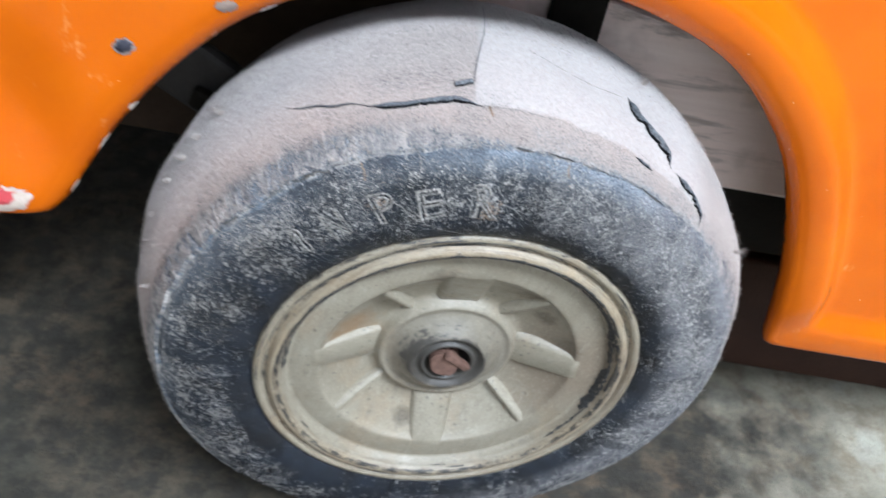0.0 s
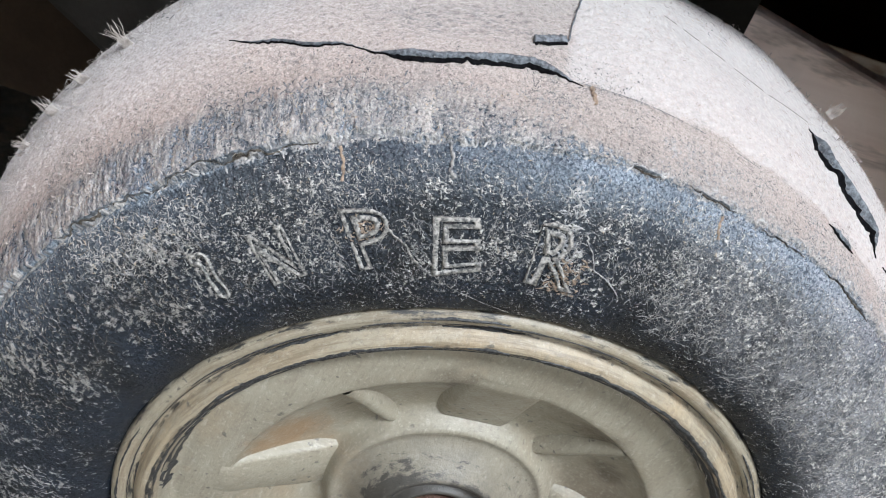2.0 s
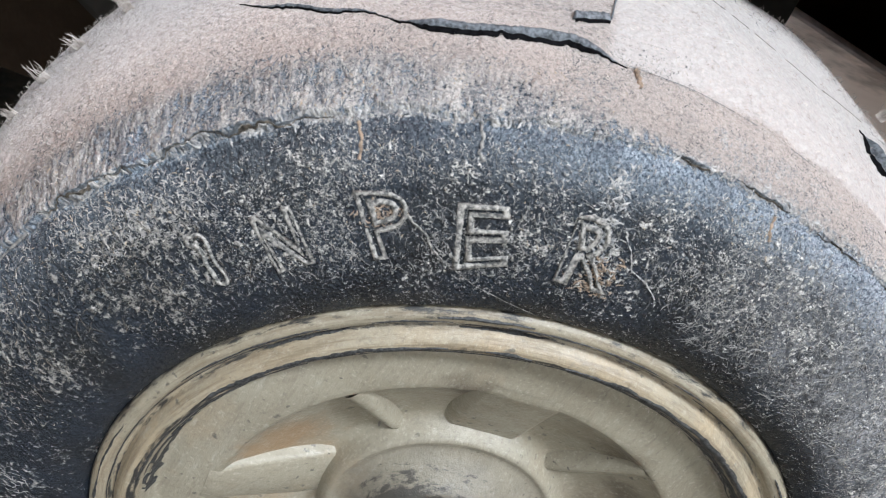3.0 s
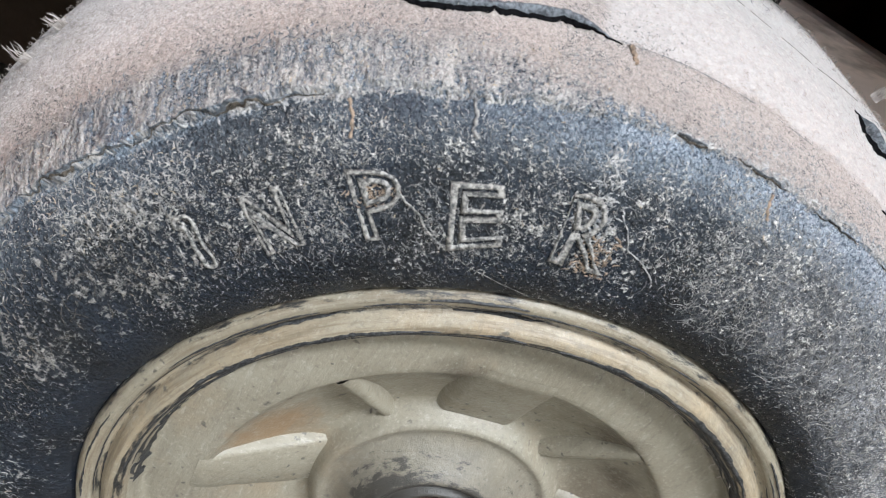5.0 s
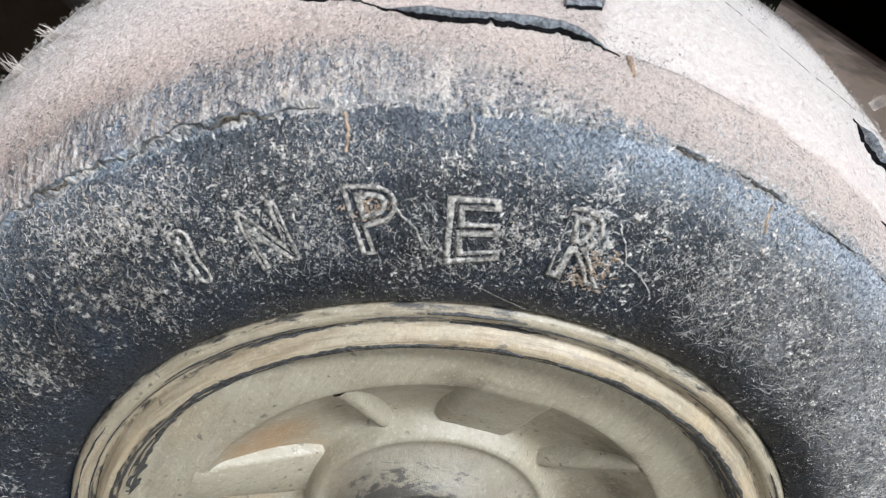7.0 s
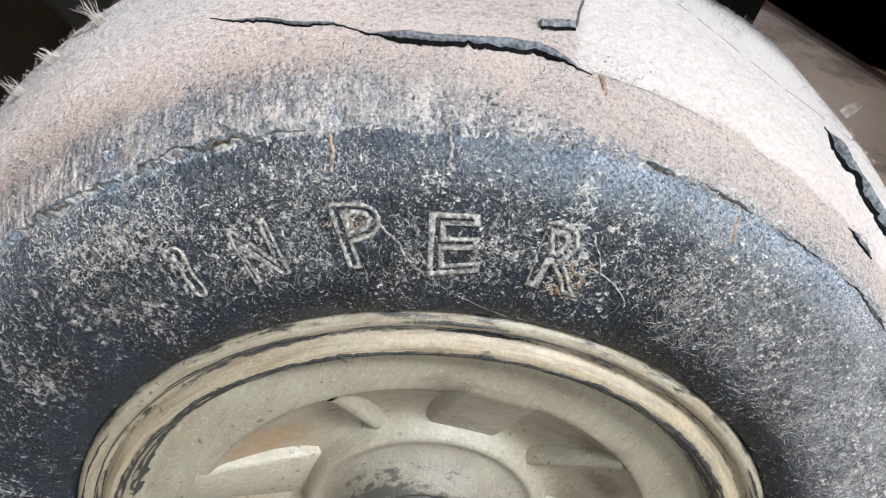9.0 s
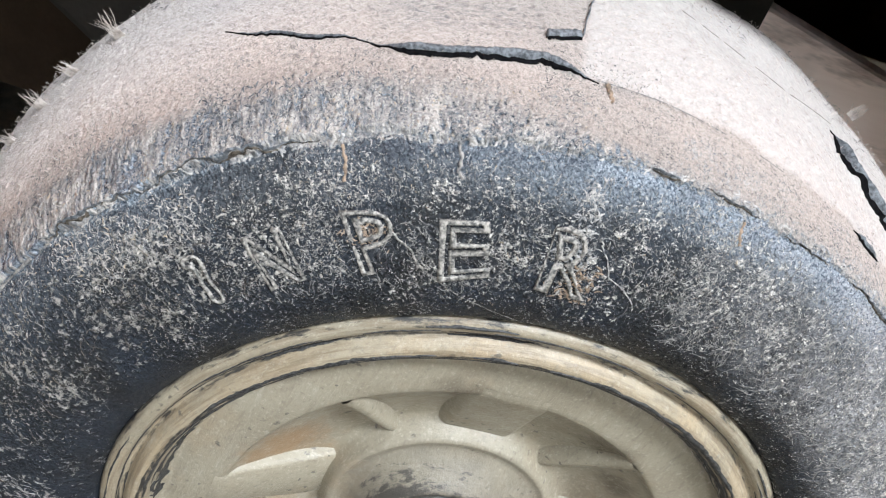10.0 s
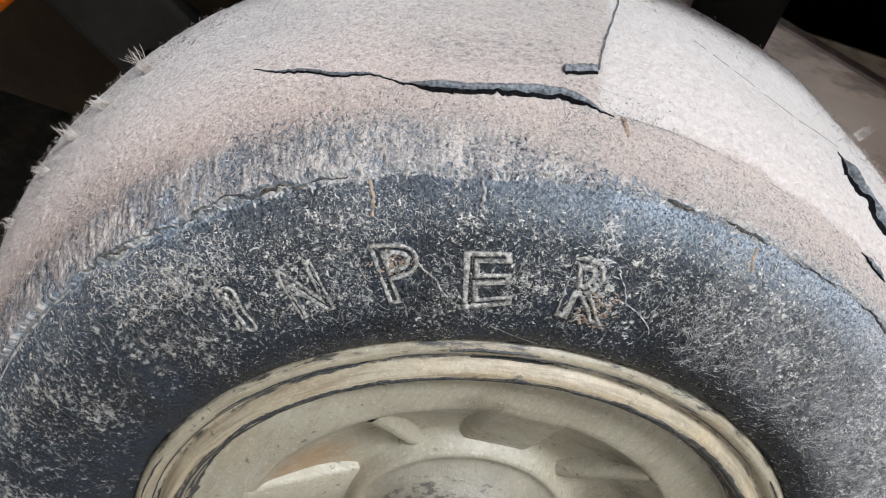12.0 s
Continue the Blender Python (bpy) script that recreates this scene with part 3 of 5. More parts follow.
# cuts and tears: (angle, length across) pairs, half width of the gap, height of the lifted lip, width of the torn face, and how soon the ends taper
CUTS = [
    ([(-44.5, 0.0848), (-41.7, 0.0812), (-39.3, 0.0798), (-36.8, 0.0768), (-34.5, 0.0760), (-32.6, 0.0736), (-31.2, 0.0714)], 0.00010, 0.0003, 0.00035, 3),
    ([(-32.0, 0.0730), (-31.0, 0.0716), (-29.8, 0.0708), (-27.6, 0.0697), (-25.9, 0.0690), (-23.3, 0.0696), (-20.6, 0.0709), (-18.4, 0.0709), (-16.6, 0.0692), (-13.6, 0.0668)], 0.00062, 0.0016, 0.0018, 5),
    ([(-18.0, 0.0774), (-16.5, 0.0780), (-15.0, 0.0790)], 0.00030, 0.0010, 0.0040, 30),
    ([(13.9, 0.0985), (14.5, 0.0930), (15.2, 0.0870), (17.2, 0.0830), (19.9, 0.0785), (21.5, 0.0735), (22.7, 0.0668)], 0.00060, 0.0026, 0.0010, 5),
    ([(23.8, 0.0658), (26.3, 0.0624), (29.4, 0.0592), (31.6, 0.0540), (32.0, 0.0502)], 0.00045, 0.0018, 0.0008, 5),
    ([(-9.0, 0.0478), (-7.5, 0.0482), (-5.8, 0.0479)], 0.00003, 0.0002, 0.0002, 4),
    ([(-3.3, 0.0481), (-1.2, 0.0470), (0.3, 0.0467), (2.0, 0.0469)], 0.00003, 0.0002, 0.0002, 4),
    ([(5.0, 0.0458), (7.0, 0.0458), (9.0, 0.0462), (10.6, 0.0466)], 0.00003, 0.0002, 0.0002, 4),
    ([(13.8, 0.0464), (18.6, 0.0462), (22.0, 0.0460)], 0.00003, 0.0002, 0.0002, 5),
    ([(-64.0, 0.0496), (-57.0, 0.0488), (-52.0, 0.0487), (-49.8, 0.0482), (-46.5, 0.0492), (-40.5, 0.0490), (-36.0, 0.0488)], 0.00010, 0.0006, 0.0002, 8),
    ([(13.6, 0.0605), (15.6, 0.0592), (17.5, 0.0583)], 0.00020, 0.0005, 0.0004, 4),
]


def nearest(u, v, line):
    """Distance from points to a line of (degrees, length) pairs, in metres, and how far along it they lie, 0 to 1."""
    pts = np.array([(radians(a) * 0.155, s) for a, s in line])
    total = np.r_[0, np.cumsum(np.hypot(*np.diff(pts, axis=0).T))]
    best, along, side = np.full(u.shape, 1.0), np.zeros(u.shape), np.zeros(u.shape)
    for (a, b, base) in zip(pts[:-1], pts[1:], total):
        d = b - a
        k = np.clip(((u - a[0]) * d[0] + (v - a[1]) * d[1]) / (d @ d), 0, 1)
        dist = np.hypot(u - a[0] - k * d[0], v - a[1] - k * d[1])
        near = dist < best
        best, along = np.where(near, dist, best), np.where(near, (base + k * np.linalg.norm(d)) / total[-1], along)
        side = np.where(near, d[0] * (v - a[1]) - d[1] * (u - a[0]), side)
    return best, along, np.sign(side)


def edge_line(u, across):
    """The length across the tyre, made ragged where the tread's skin ends over the wall."""
    wave = 0.0030 * (value_noise(u * 45 + 5, across * 0) - 0.5) + 0.0022 * (value_noise(u * 160, across * 0) - 0.5) + 0.0010 * (value_noise(u * 520 + 3, across * 90) - 0.5) + 0.0006 * np.clip((u + 0.172) / 0.03, 0, 1) * (value_noise(u * 1500, across * 600) - 0.5)
    step = np.interp(u, [-0.27, -0.19, -0.13, -0.045, -0.025, 0.2], [0.0040, 0.0034, 0.0036, 0.0036, 0.0016, 0.0012])
    return across + (wave - step) * np.exp(-(((across - 0.047) / 0.007) ** 2))


def fleck(u, across):
    """Raised scuffs, 0 to 1: short curls on the wall, clumps drawn out across the shoulder."""
    p, q = 0.8 * u + 0.6 * across, 0.8 * across - 0.6 * u
    bend = 0.0006 * (value_noise(u * 500 + 31, across * 500) - 0.5)
    wall = 0.5 * value_noise((p + bend) * 1150, q * 700) + 0.5 * value_noise(q * 1500 + 17, (p - bend) * 900)
    shoulder = 0.25 * value_noise(u * 520, across * 260) + 0.35 * value_noise(u * 1150 + 9, across * 700) + 0.40 * value_noise(p * 1700 + 4, q * 1150)
    drawn = 0.40 * value_noise((u + bend) * 620, across * 150) + 0.35 * value_noise((u + bend) * 1300 + 9, across * 330) + 0.25 * value_noise(p * 1500 + 4, q * 900)
    left = np.clip((-0.060 - u) / 0.055, 0, 0.85)
    shoulder = shoulder * (1 - left) + drawn * left
    k = np.clip((across - 0.045) / 0.002, 0, 1)
    return wall * (1 - k) + shoulder * k


def relief(deg, across):
    """How far the worn skin stands off its outline: slow dents, rough shoulder, fine nap and the lifted lips of the cuts."""
    u = np.radians(deg) * 0.155
    high = (0.0004 + 0.0012 * np.clip((across - 0.045) / 0.02, 0, 1)) * (value_noise(deg / 9, across * 60) - 0.5)
    high -= 0.0036 * np.exp(-(((deg - 13) / 17) ** 2) - ((across - 0.097) / 0.028) ** 2)
    high += 0.0040 * np.clip((deg - 34) / 22, 0, 1) * np.clip((130 - deg) / 30, 0, 1) * np.exp(-(((across - 0.078) / 0.030) ** 2))
    lip = edge_line(u, across)
    calm = np.ones(u.shape)
    for line, wide, lift, face, ends in CUTS:
        calm *= np.clip((nearest(u, across, line)[0] - wide * 1.6) / 0.0012, 0, 1)
    shoulder = np.clip((lip - 0.0458) / 0.0006, 0, 1) * np.clip((0.068 - across) / 0.008, 0, 1)
    bold = np.interp(deg, [-95, -40, -12, 0], [1.0, 1.0, 0.45, 0.25])
    high += shoulder * bold * (0.0010 + 0.0018 * (fleck(u, across) - 0.5))
    high += 0.0006 * (fleck(u, across) - 0.5) * np.clip((across - 0.004) / 0.010, 0.25, 1) * np.clip((0.050 - across) / 0.004, 0, 1)
    high -= 0.0006 * bold * np.exp(-(((lip - 0.0454) / 0.0005) ** 2))
    nap = np.clip((across - 0.056) / 0.01, 0, 1)
    high += calm * nap * (0.0004 * (value_noise(u * 1900, across * 1900) - 0.5) + 0.0003 * (value_noise(u * 700 + 7, across * 700) - 0.5)) + 0.00025 * (value_noise(u * 1500 + 3, across * 1500) - 0.5)
    for line, wide, lift, face, ends in CUTS:
        dist, along, side = nearest(u, across, line)
        taper = np.clip(np.minimum(along, 1 - along) * ends, 0, 1)
        taper = taper * taper * (3 - 2 * taper)
        fall = np.clip(1 - dist / (wide * 1.8 + 0.0006), 0, 1)
        high += lift * taper * np.where(side > 0, np.exp(-(dist / 0.006)), fall * fall * (3 - 2 * fall))
    return high


def build_tyre():
    length = OUT_S[-1] - S_BEAD
    s = np.r_[np.arange(-0.006, 0.0, 0.001), np.arange(0.0, 0.0425, 0.00036), np.arange(0.0425, 0.0495, 0.00025), np.arange(0.0495, 0.062, 0.00045), np.arange(0.062, 0.096, 0.0004), np.arange(0.096, 0.125, 0.0008), np.arange(0.125, length, 0.003), length]
    a = np.r_[np.arange(-180, -130, 1.0), np.arange(-130, -95, 0.33), np.arange(-95, -60, 0.2), np.arange(-60, 34, 0.15), np.arange(34, 110, 0.4), np.arange(110, 180, 1.0)]
    deg, across = np.meshgrid(a, s)
    u = np.radians(deg) * 0.155
    skin, normal = on_tyre(deg, across)
    verts = skin + normal * relief(deg, across)[..., None]
    ob = from_numpy("tyre", verts.reshape(-1, 3), grid_faces(len(s), len(a), True), M_TYRE, wheel, "blue-black rubber tyre, dusty, cracked and frayed")
    layer = ob.data.uv_layers.new(name="UVMap")
    index = np.empty(len(ob.data.loops), int)
    ob.data.loops.foreach_get("vertex_index", index)
    flat = np.stack([u.ravel(), across.ravel()], 1)[index]
    layer.data.foreach_set("uv", flat.ravel())
    layer = ob.data.uv_layers.new(name="edge")
    flat = np.stack([fleck(u, across).ravel(), edge_line(u, across).ravel()], 1)[index]
    layer.data.foreach_set("uv", flat.ravel())
    return ob


tyre = build_tyre()


def gap(line, wide, face, ends, seed):
    """A cut: a ragged black strip, coloured for the shade in the opening, along the foot of the lifted lip, and above
    it the grey torn face of the lip.
    """
    pts = np.array([(radians(a) * 0.155, s) for a, s in line])
    run = np.r_[0, np.cumsum(np.hypot(*np.diff(pts, axis=0).T))]
    n = max(30, int(run[-1] / 0.0003))
    t = np.linspace(0, run[-1], n)
    mid = np.stack([np.interp(t, run, pts[:, i]) for i in (0, 1)], 1)
    for _ in range(6):
        mid[1:-1] = (mid[:-2] + 2 * mid[1:-1] + mid[2:]) / 4
    way = np.gradient(mid, axis=0)
    left = np.stack([-way[:, 1], way[:, 0]], 1) / np.linalg.norm(way, axis=1)[:, None]
    k = t / run[-1]
    rag = lambda f, o: value_noise(t * f + o, t * 0 + seed * 7.3)
    mid = mid + left * ((0.0007 if face > 0.0003 else 0.0016) * (rag(230, 3) - 0.5) + (0.0003 if face > 0.0003 else 0.0006) * (rag(900, 9) - 0.5))[:, None]
    taper = np.clip(np.minimum(k, 1 - k) * ends, 0.06, 1)
    swell = taper * (0.5 + 0.7 * rag(130, 20) + 0.3 * (rag(900, 31) - 0.5))
    if face < 0.0003:
        swell = swell * np.clip((rag(150, 70) - 0.42) * 5, 0.02, 1)
    foot = wide * 1.8 + 0.0006
    low, top = foot * np.clip(swell, 0, 1.05), -foot * 0.55 * np.clip(swell, 0, 1)
    steps = np.linspace(0, 1, 7)
    flat = np.stack([mid + left * (top * q - low * (1 - q))[:, None] for q in steps])
    deg, across = np.degrees(flat[..., 0] / 0.155), flat[..., 1]
    place, nrm = on_tyre(deg, across)
    up = relief(deg, across) + (0.00005 + 0.00035 * np.minimum(1, 4 * np.minimum(steps, 1.2 - steps)))[:, None]
    from_numpy("cut", (place + nrm * up[..., None]).reshape(-1, 3), grid_faces(7, n), M_CUT_SHADE if face > 0.0003 else M_CRACK, tyre, "dark strip laid along a cut in the tread")
    # the torn face of the lip: rough, with a crisp upper edge
    reach = 0.45 * face * taper * (0.72 + 0.42 * rag(260, 50) + 0.25 * (rag(1300, 61) - 0.5))
    rows = np.stack([mid + left * (top + 0.0001 + (reach - top) * q)[:, None] for q in np.linspace(0, 1, 8)])
    deg, across = np.degrees(rows[..., 0] / 0.155), rows[..., 1]
    place, nrm = on_tyre(deg, across)
    up = relief(deg, across) + np.array([0.0001, 0.0003, 0.00045, 0.0005, 0.00055, 0.0006, 0.0006, -0.0002])[:, None] * np.clip(taper, 0.3, 1) + 0.0002 * (value_noise(rows[..., 0] * 1800, rows[..., 1] * 1800) - 0.5)
    from_numpy("torn_edge", (place + nrm * up[..., None]).reshape(-1, 3), grid_faces(8, n), M_TORN, tyre, "grey torn face of a cut")


for seed, (line, wide, lift, face, ends) in enumerate(CUTS):
    gap(line, wide, face, ends, seed)

# raised letters on the tyre's wall: (angle, length across) of the upper left, upper right, lower left and lower right corner
LETTERS = (
    ("I", (-51.5, 0.0320), (-49.3, 0.0310), (-52.1, 0.0188), (-49.6, 0.0184)),
    ("N", (-45.0, 0.0318), (-40.9, 0.0326), (-44.6, 0.0178), (-40.2, 0.0188)),
    ("P", (-35.2, 0.0338), (-30.9, 0.0338), (-34.4, 0.0178), (-29.6, 0.0204)),
    ("E", (-26.3, 0.0316), (-21.6, 0.0316), (-26.4, 0.0157), (-20.9, 0.0172)),
    ("R", (-15.6, 0.0320), (-11.3, 0.0330), (-16.0, 0.0158), (-10.2, 0.0152)),
)
STROKE = [(0.0, 0.80), (0.0, 0.96), (0.30, 1.0), (0.75, 1.0), (0.92, 0.90), (0.90, 0.55), (1.0, 0.10), (0.95, 0.0), (0.60, 0.0), (0.40, 0.06), (0.42, 0.50), (0.38, 0.80), (0.20, 0.84)]
for char, *corners in LETTERS:
    if char == "I":  # a plain rounded stroke with a small hook at its head
        text = bpy.data.curves.new("letter", "CURVE")
        text.dimensions = "3D"
        line = text.splines.new("NURBS")
        line.points.add(len(STROKE) - 1)
        for point, (a, b) in zip(line.points, STROKE):
            point.co = (a * 0.26, b * 0.72, 0, 1)
        line.use_cyclic_u, line.order_u = True, 3
    else:
        text = bpy.data.curves.new("letter", "FONT")
        text.body, text.size = char, 1.0
    text.fill_mode, text.bevel_depth, text.bevel_resolution, text.resolution_u = "NONE" if char != "I" else "FULL", 0.029, 1, 3
    holder = new("letter", text)
    bpy.context.view_layer.update()
    mesh = bpy.data.meshes.new_from_object(holder.evaluated_get(bpy.context.evaluated_depsgraph_get()))
    bpy.data.objects.remove(holder), bpy.data.curves.remove(text)
    v = np.array([p.co for p in mesh.vertices])
    lo, hi = v.min(0), v.max(0)
    k = (v - lo) / np.maximum(hi - lo, 1e-6)
    a, b = k[:, 0], k[:, 1]
    deg, s = (b * (corners[0][i] * (1 - a) + corners[1][i] * a) + (1 - b) * (corners[2][i] * (1 - a) + corners[3][i] * a) for i in (0, 1))
    u = np.radians(deg) * 0.155
    deg = deg + (0.75 if char == "R" else 0.42) * (value_noise(u * 330, s * 330) - 0.5) + 0.16 * (value_noise(u * 1500, s * 1500) - 0.5)
    s = s + 0.0010 * (value_noise(u * 330 + 40, s * 330) - 0.5) + 0.0004 * (value_noise(u * 1500 + 40, s * 1500) - 0.5)
    place, normal = on_tyre(deg, s)
    lift = (v[:, 2] * 0.0135) * (0.65 + 0.9 * value_noise(u * 300 + 90, s * 300)) + 0.00010
    mesh.vertices.foreach_set("co", (place + normal * (lift + 0.5 * relief(deg, s) + 0.0001)[:, None]).ravel())
    mesh.materials.clear(), mesh.materials.append(M_LETTER)
    mesh.update()
    letter = new("letter", mesh)
    letter.parent = tyre
    tagged(letter, "raised outline letter %s, scuffed grey" % char)


def slivers(name, count, place, size, material, label, seed, parent, curl=1.0, sink=0.0):
    """Many small torn slivers of rubber that lie on the skin: place() gives angles and lengths across, size() lengths, widths, lifts and headings."""
    r = np.random.RandomState(seed)
    deg, across = place(r, count)
    long, wide, lift, heading = (np.asarray(q)[:, None] for q in size(r, len(deg)))
    k = np.array([0.0, 0.33, 0.67, 1.0])
    turn = heading + r.uniform(-1, 1, (len(deg), 1)) * curl * 1.5 * k
    step = long / 3
    du, ds = np.cumsum(np.cos(turn) * step, 1) - np.cos(turn[:, :1]) * step, np.cumsum(np.sin(turn) * step, 1) - np.sin(turn[:, :1]) * step
    radius = np.interp(across + S_BEAD, OUT_S, OUT_R)[:, None]
    a, s = deg[:, None] + np.degrees(du / radius), across[:, None] + ds
    mid, nrm = on_tyre(a, s)
    mid = mid + nrm * (relief(a, s) - sink + lift * np.sin(k * 2.4))[..., None]
    side = np.cross(nrm, np.gradient(mid, axis=1))
    side /= np.linalg.norm(side, axis=2)[..., None] + 1e-12
    w = (wide * np.array([0.55, 1.0, 0.85, 0.25]))[..., None]
    verts = np.stack([mid - side * w, mid + nrm * w * 0.9, mid + side * w], 2)
    faces = (grid_faces(4, 3)[None] + 12 * np.arange(len(deg))[:, None, None]).reshape(-1, 4)
    return tagged(from_numpy(name, verts.reshape(-1, 3), faces, material, parent, label), kind="stuff")


def patchy(r, count, low, high, near, far, power=1.0, cell=110.0, keep=0.5, shift=0.0):
    """Angles and lengths across, thrown at random and thinned out in patches."""
    deg, s = r.uniform(low, high, count), near + (far - near) * r.rand(count) ** power
    u = np.radians(deg) * 0.155
    field = 0.6 * value_noise(u * cell + shift, s * cell) + 0.4 * value_noise(u * cell * 3 + shift, s * cell * 3)
    stay = field + 0.35 * (r.rand(count) - 0.5) > keep
    return deg[stay], s[stay]


def off_letters(r, deg, s):
    """Thins out what would lie on the letters, and on the smoother, browner wall before them."""
    stay = r.rand(len(deg)) < np.interp(deg, [-75, -56, -46], [0.3, 0.7, 1.0])
    stay &= (deg > -53) | (s > 0.029) | (r.rand(len(deg)) < 0.12)
    for _, a, b, c, d in LETTERS:
        on = (deg > min(a[0], c[0]) - 0.6) & (deg < max(b[0], d[0]) + 0.6) & (s > c[1] - 0.001) & (s < b[1] + 0.001)
        stay &= ~on | (r.rand(len(deg)) < 0.12)
    return deg[stay], s[stay]


def spread(r, n, *spans):
    return [r.uniform(a, b, n) for a, b in spans]


# peeled curls and crumbs on the shoulder, on the wall and on the tread's nap
slivers("shoulder_scuff", 3600, lambda r, n: patchy(r, n, -105, -30, 0.0492, 0.0640, 1.1, 90, 0.47), lambda r, n: (r.uniform(0.0006, 0.0022, n), r.uniform(0.00006, 0.00016, n), r.uniform(0.00001, 0.0001, n), r.normal(1.6, 0.45, n)), M_DRAWN, "grey rubber drawn out across the shoulder", 11, tyre, 0.8, 0.00006)
slivers("shoulder_scuff", 4200, lambda r, n: patchy(r, n, -52, -8, 0.0484, 0.0625, 1.2, 90, 0.47), lambda r, n: spread(r, n, (0.0004, 0.0012), (0.00007, 0.00018), (0.00001, 0.00011), (0, 6.3)), M_DRAWN, "peeled grey rubber curls", 18, tyre, 1.5, 0.00006)
slivers("shoulder_scuff", 3000, lambda r, n: patchy(r, n, -12, 40, 0.0468, 0.0590, 1.0, 90, 0.50), lambda r, n: spread(r, n, (0.0004, 0.0011), (0.00008, 0.00018), (0.00001, 0.0001), (0, 6.3)), M_CRUMB, "peeled grey rubber curls", 17, tyre, 1.3, 0.00006)
slivers("shoulder_scuff", 5200, lambda r, n: patchy(r, n, -20, 34, 0.0470, 0.0640, 1.3, 90, 0.50, 5), lambda r, n: spread(r, n, (0.0004, 0.0011), (0.00006, 0.00015), (0.00001, 0.00006), (0, 6.3)), M_SCRATCH, "dark scuffs in the dust of the shoulder", 41, tyre, 1.3, 0.00004)
slivers("shoulder_scuff", 6000, lambda r, n: patchy(r, n, -66, -8, 0.0600, 0.0760, 1.3, 90, 0.53, 7), lambda r, n: spread(r, n, (0.0004, 0.0010), (0.00006, 0.00014), (0.00001, 0.00006), (0, 6.3)), M_SCRATCH, "dark scuffs in the dust of the tread", 42, tyre, 1.3, 0.00004)
slivers("shoulder_scuff", 1500, lambda r, n: patchy(r, n, -100, -28, 0.0500, 0.0665, 0.8, 60, 0.55, 21), lambda r, n: (r.uniform(0.0008, 0.0024, n), r.uniform(0.00010, 0.00024, n), r.uniform(0.00001, 0.00006, n), r.normal(1.6, 0.35, n)), M_TORN, "dark slate rubber between the streaks", 43, tyre, 0.7, 0.00004)
slivers("edge_flake", 240, lambda r, n: (r.uniform(-60, 34, n), 0.0480 + 0.0012 * r.rand(n)), lambda r, n: (r.uniform(0.0006, 0.0020, n), r.uniform(0.00014, 0.00036, n), r.uniform(0.00002, 0.0003, n), r.normal(-1.4, 0.8, n)), M_CRUMB, "peeled flakes hanging over the wall's edge", 16, tyre, 1.6)
slivers("wall_scuff", 36000, lambda r, n: off_letters(r, *patchy(r, n, -75, 48, 0.0140, 0.0474, 0.85, 42, 0.51)), lambda r, n: spread(r, n, (0.00018, 0.00055), (0.00004, 0.00009), (0.00001, 0.00006), (0, 6.3)), M_CURL, "pale scuffed rubber flecks", 12, tyre, 1.2, 0.00003)
slivers("wall_scuff", 4500, lambda r, n: off_letters(r, *patchy(r, n, -42, 8, 0.0190, 0.0450, 1.0, 55, 0.52, 9)), lambda r, n: (r.uniform(0.0003, 0.0013, n), r.uniform(0.00004, 0.00011, n), r.uniform(0.00001, 0.0001, n), r.normal(1.9, 0.6, n)), M_CURL, "pale scuffed rubber flecks", 32, tyre, 1.0, 0.00002)
slivers("wall_scuff", 2600, lambda r, n: patchy(r, n, -62, 40, 0.0030, 0.0170, 0.6, 60, 0.48), lambda r, n: spread(r, n, (0.0002, 0.0005), (0.00003, 0.00008), (0.00001, 0.00005), (0, 6.3)), M_CURL, "small pale specks low on the wall", 33, tyre)
slivers("wall_scuff", 3400, lambda r, n: off_letters(r, *patchy(r, n, -84, -47, 0.0320, 0.0478, 0.75, 55, 0.52, 13)), lambda r, n: (r.uniform(0.0007, 0.0020, n), r.uniform(0.00007, 0.00018, n), r.uniform(0.00001, 0.00009, n), r.normal(1.9, 0.6, n)), M_DRAWN, "grey rubber drawn out in clumps under the edge", 35, tyre, 1.0, 0.00004)
slivers("wall_scuff", 1700, lambda r, n: patchy(r, n, -88, -54, 0.0100, 0.0400, 0.9, 45, 0.52, 15), lambda r, n: spread(r, n, (0.0004, 0.0014), (0.00005, 0.00014), (0.00001, 0.00006), (0, 6.3)), M_EARTH, "brownish scuffed rubber flecks", 36, tyre, 1.2, 0.00003)
slivers("wall_scuff", 3600, lambda r, n: patchy(r, n, -150, -96, 0.0120, 0.0470, 0.9, 60, 0.46), lambda r, n: (r.uniform(0.0006, 0.0026, n), r.uniform(0.00005, 0.00014, n), r.uniform(0.00001, 0.00008, n), r.normal(1.2, 0.35, n)), M_DRAWN, "grey rubber streaks across the wall", 34, tyre, 0.7, 0.00003)
slivers("side_fuzz", 1500, lambda r, n: (r.uniform(-135, -58, n), r.uniform(0.052, 0.100, n)), lambda r, n: spread(r, n, (0.0006, 0.0024), (0.00005, 0.00012), (0.0003, 0.0018), (0, 6.3)), M_TUFT, "frayed fibres standing off the tread", 54, tyre)
slivers("side_fuzz", 1500, lambda r, n: (r.uniform(36, 135, n), r.uniform(0.050, 0.100, n)), lambda r, n: spread(r, n, (0.0006, 0.0024), (0.00005, 0.00012), (0.0003, 0.0018), (0, 6.3)), M_TUFT, "frayed fibres standing off the tread", 55, tyre)
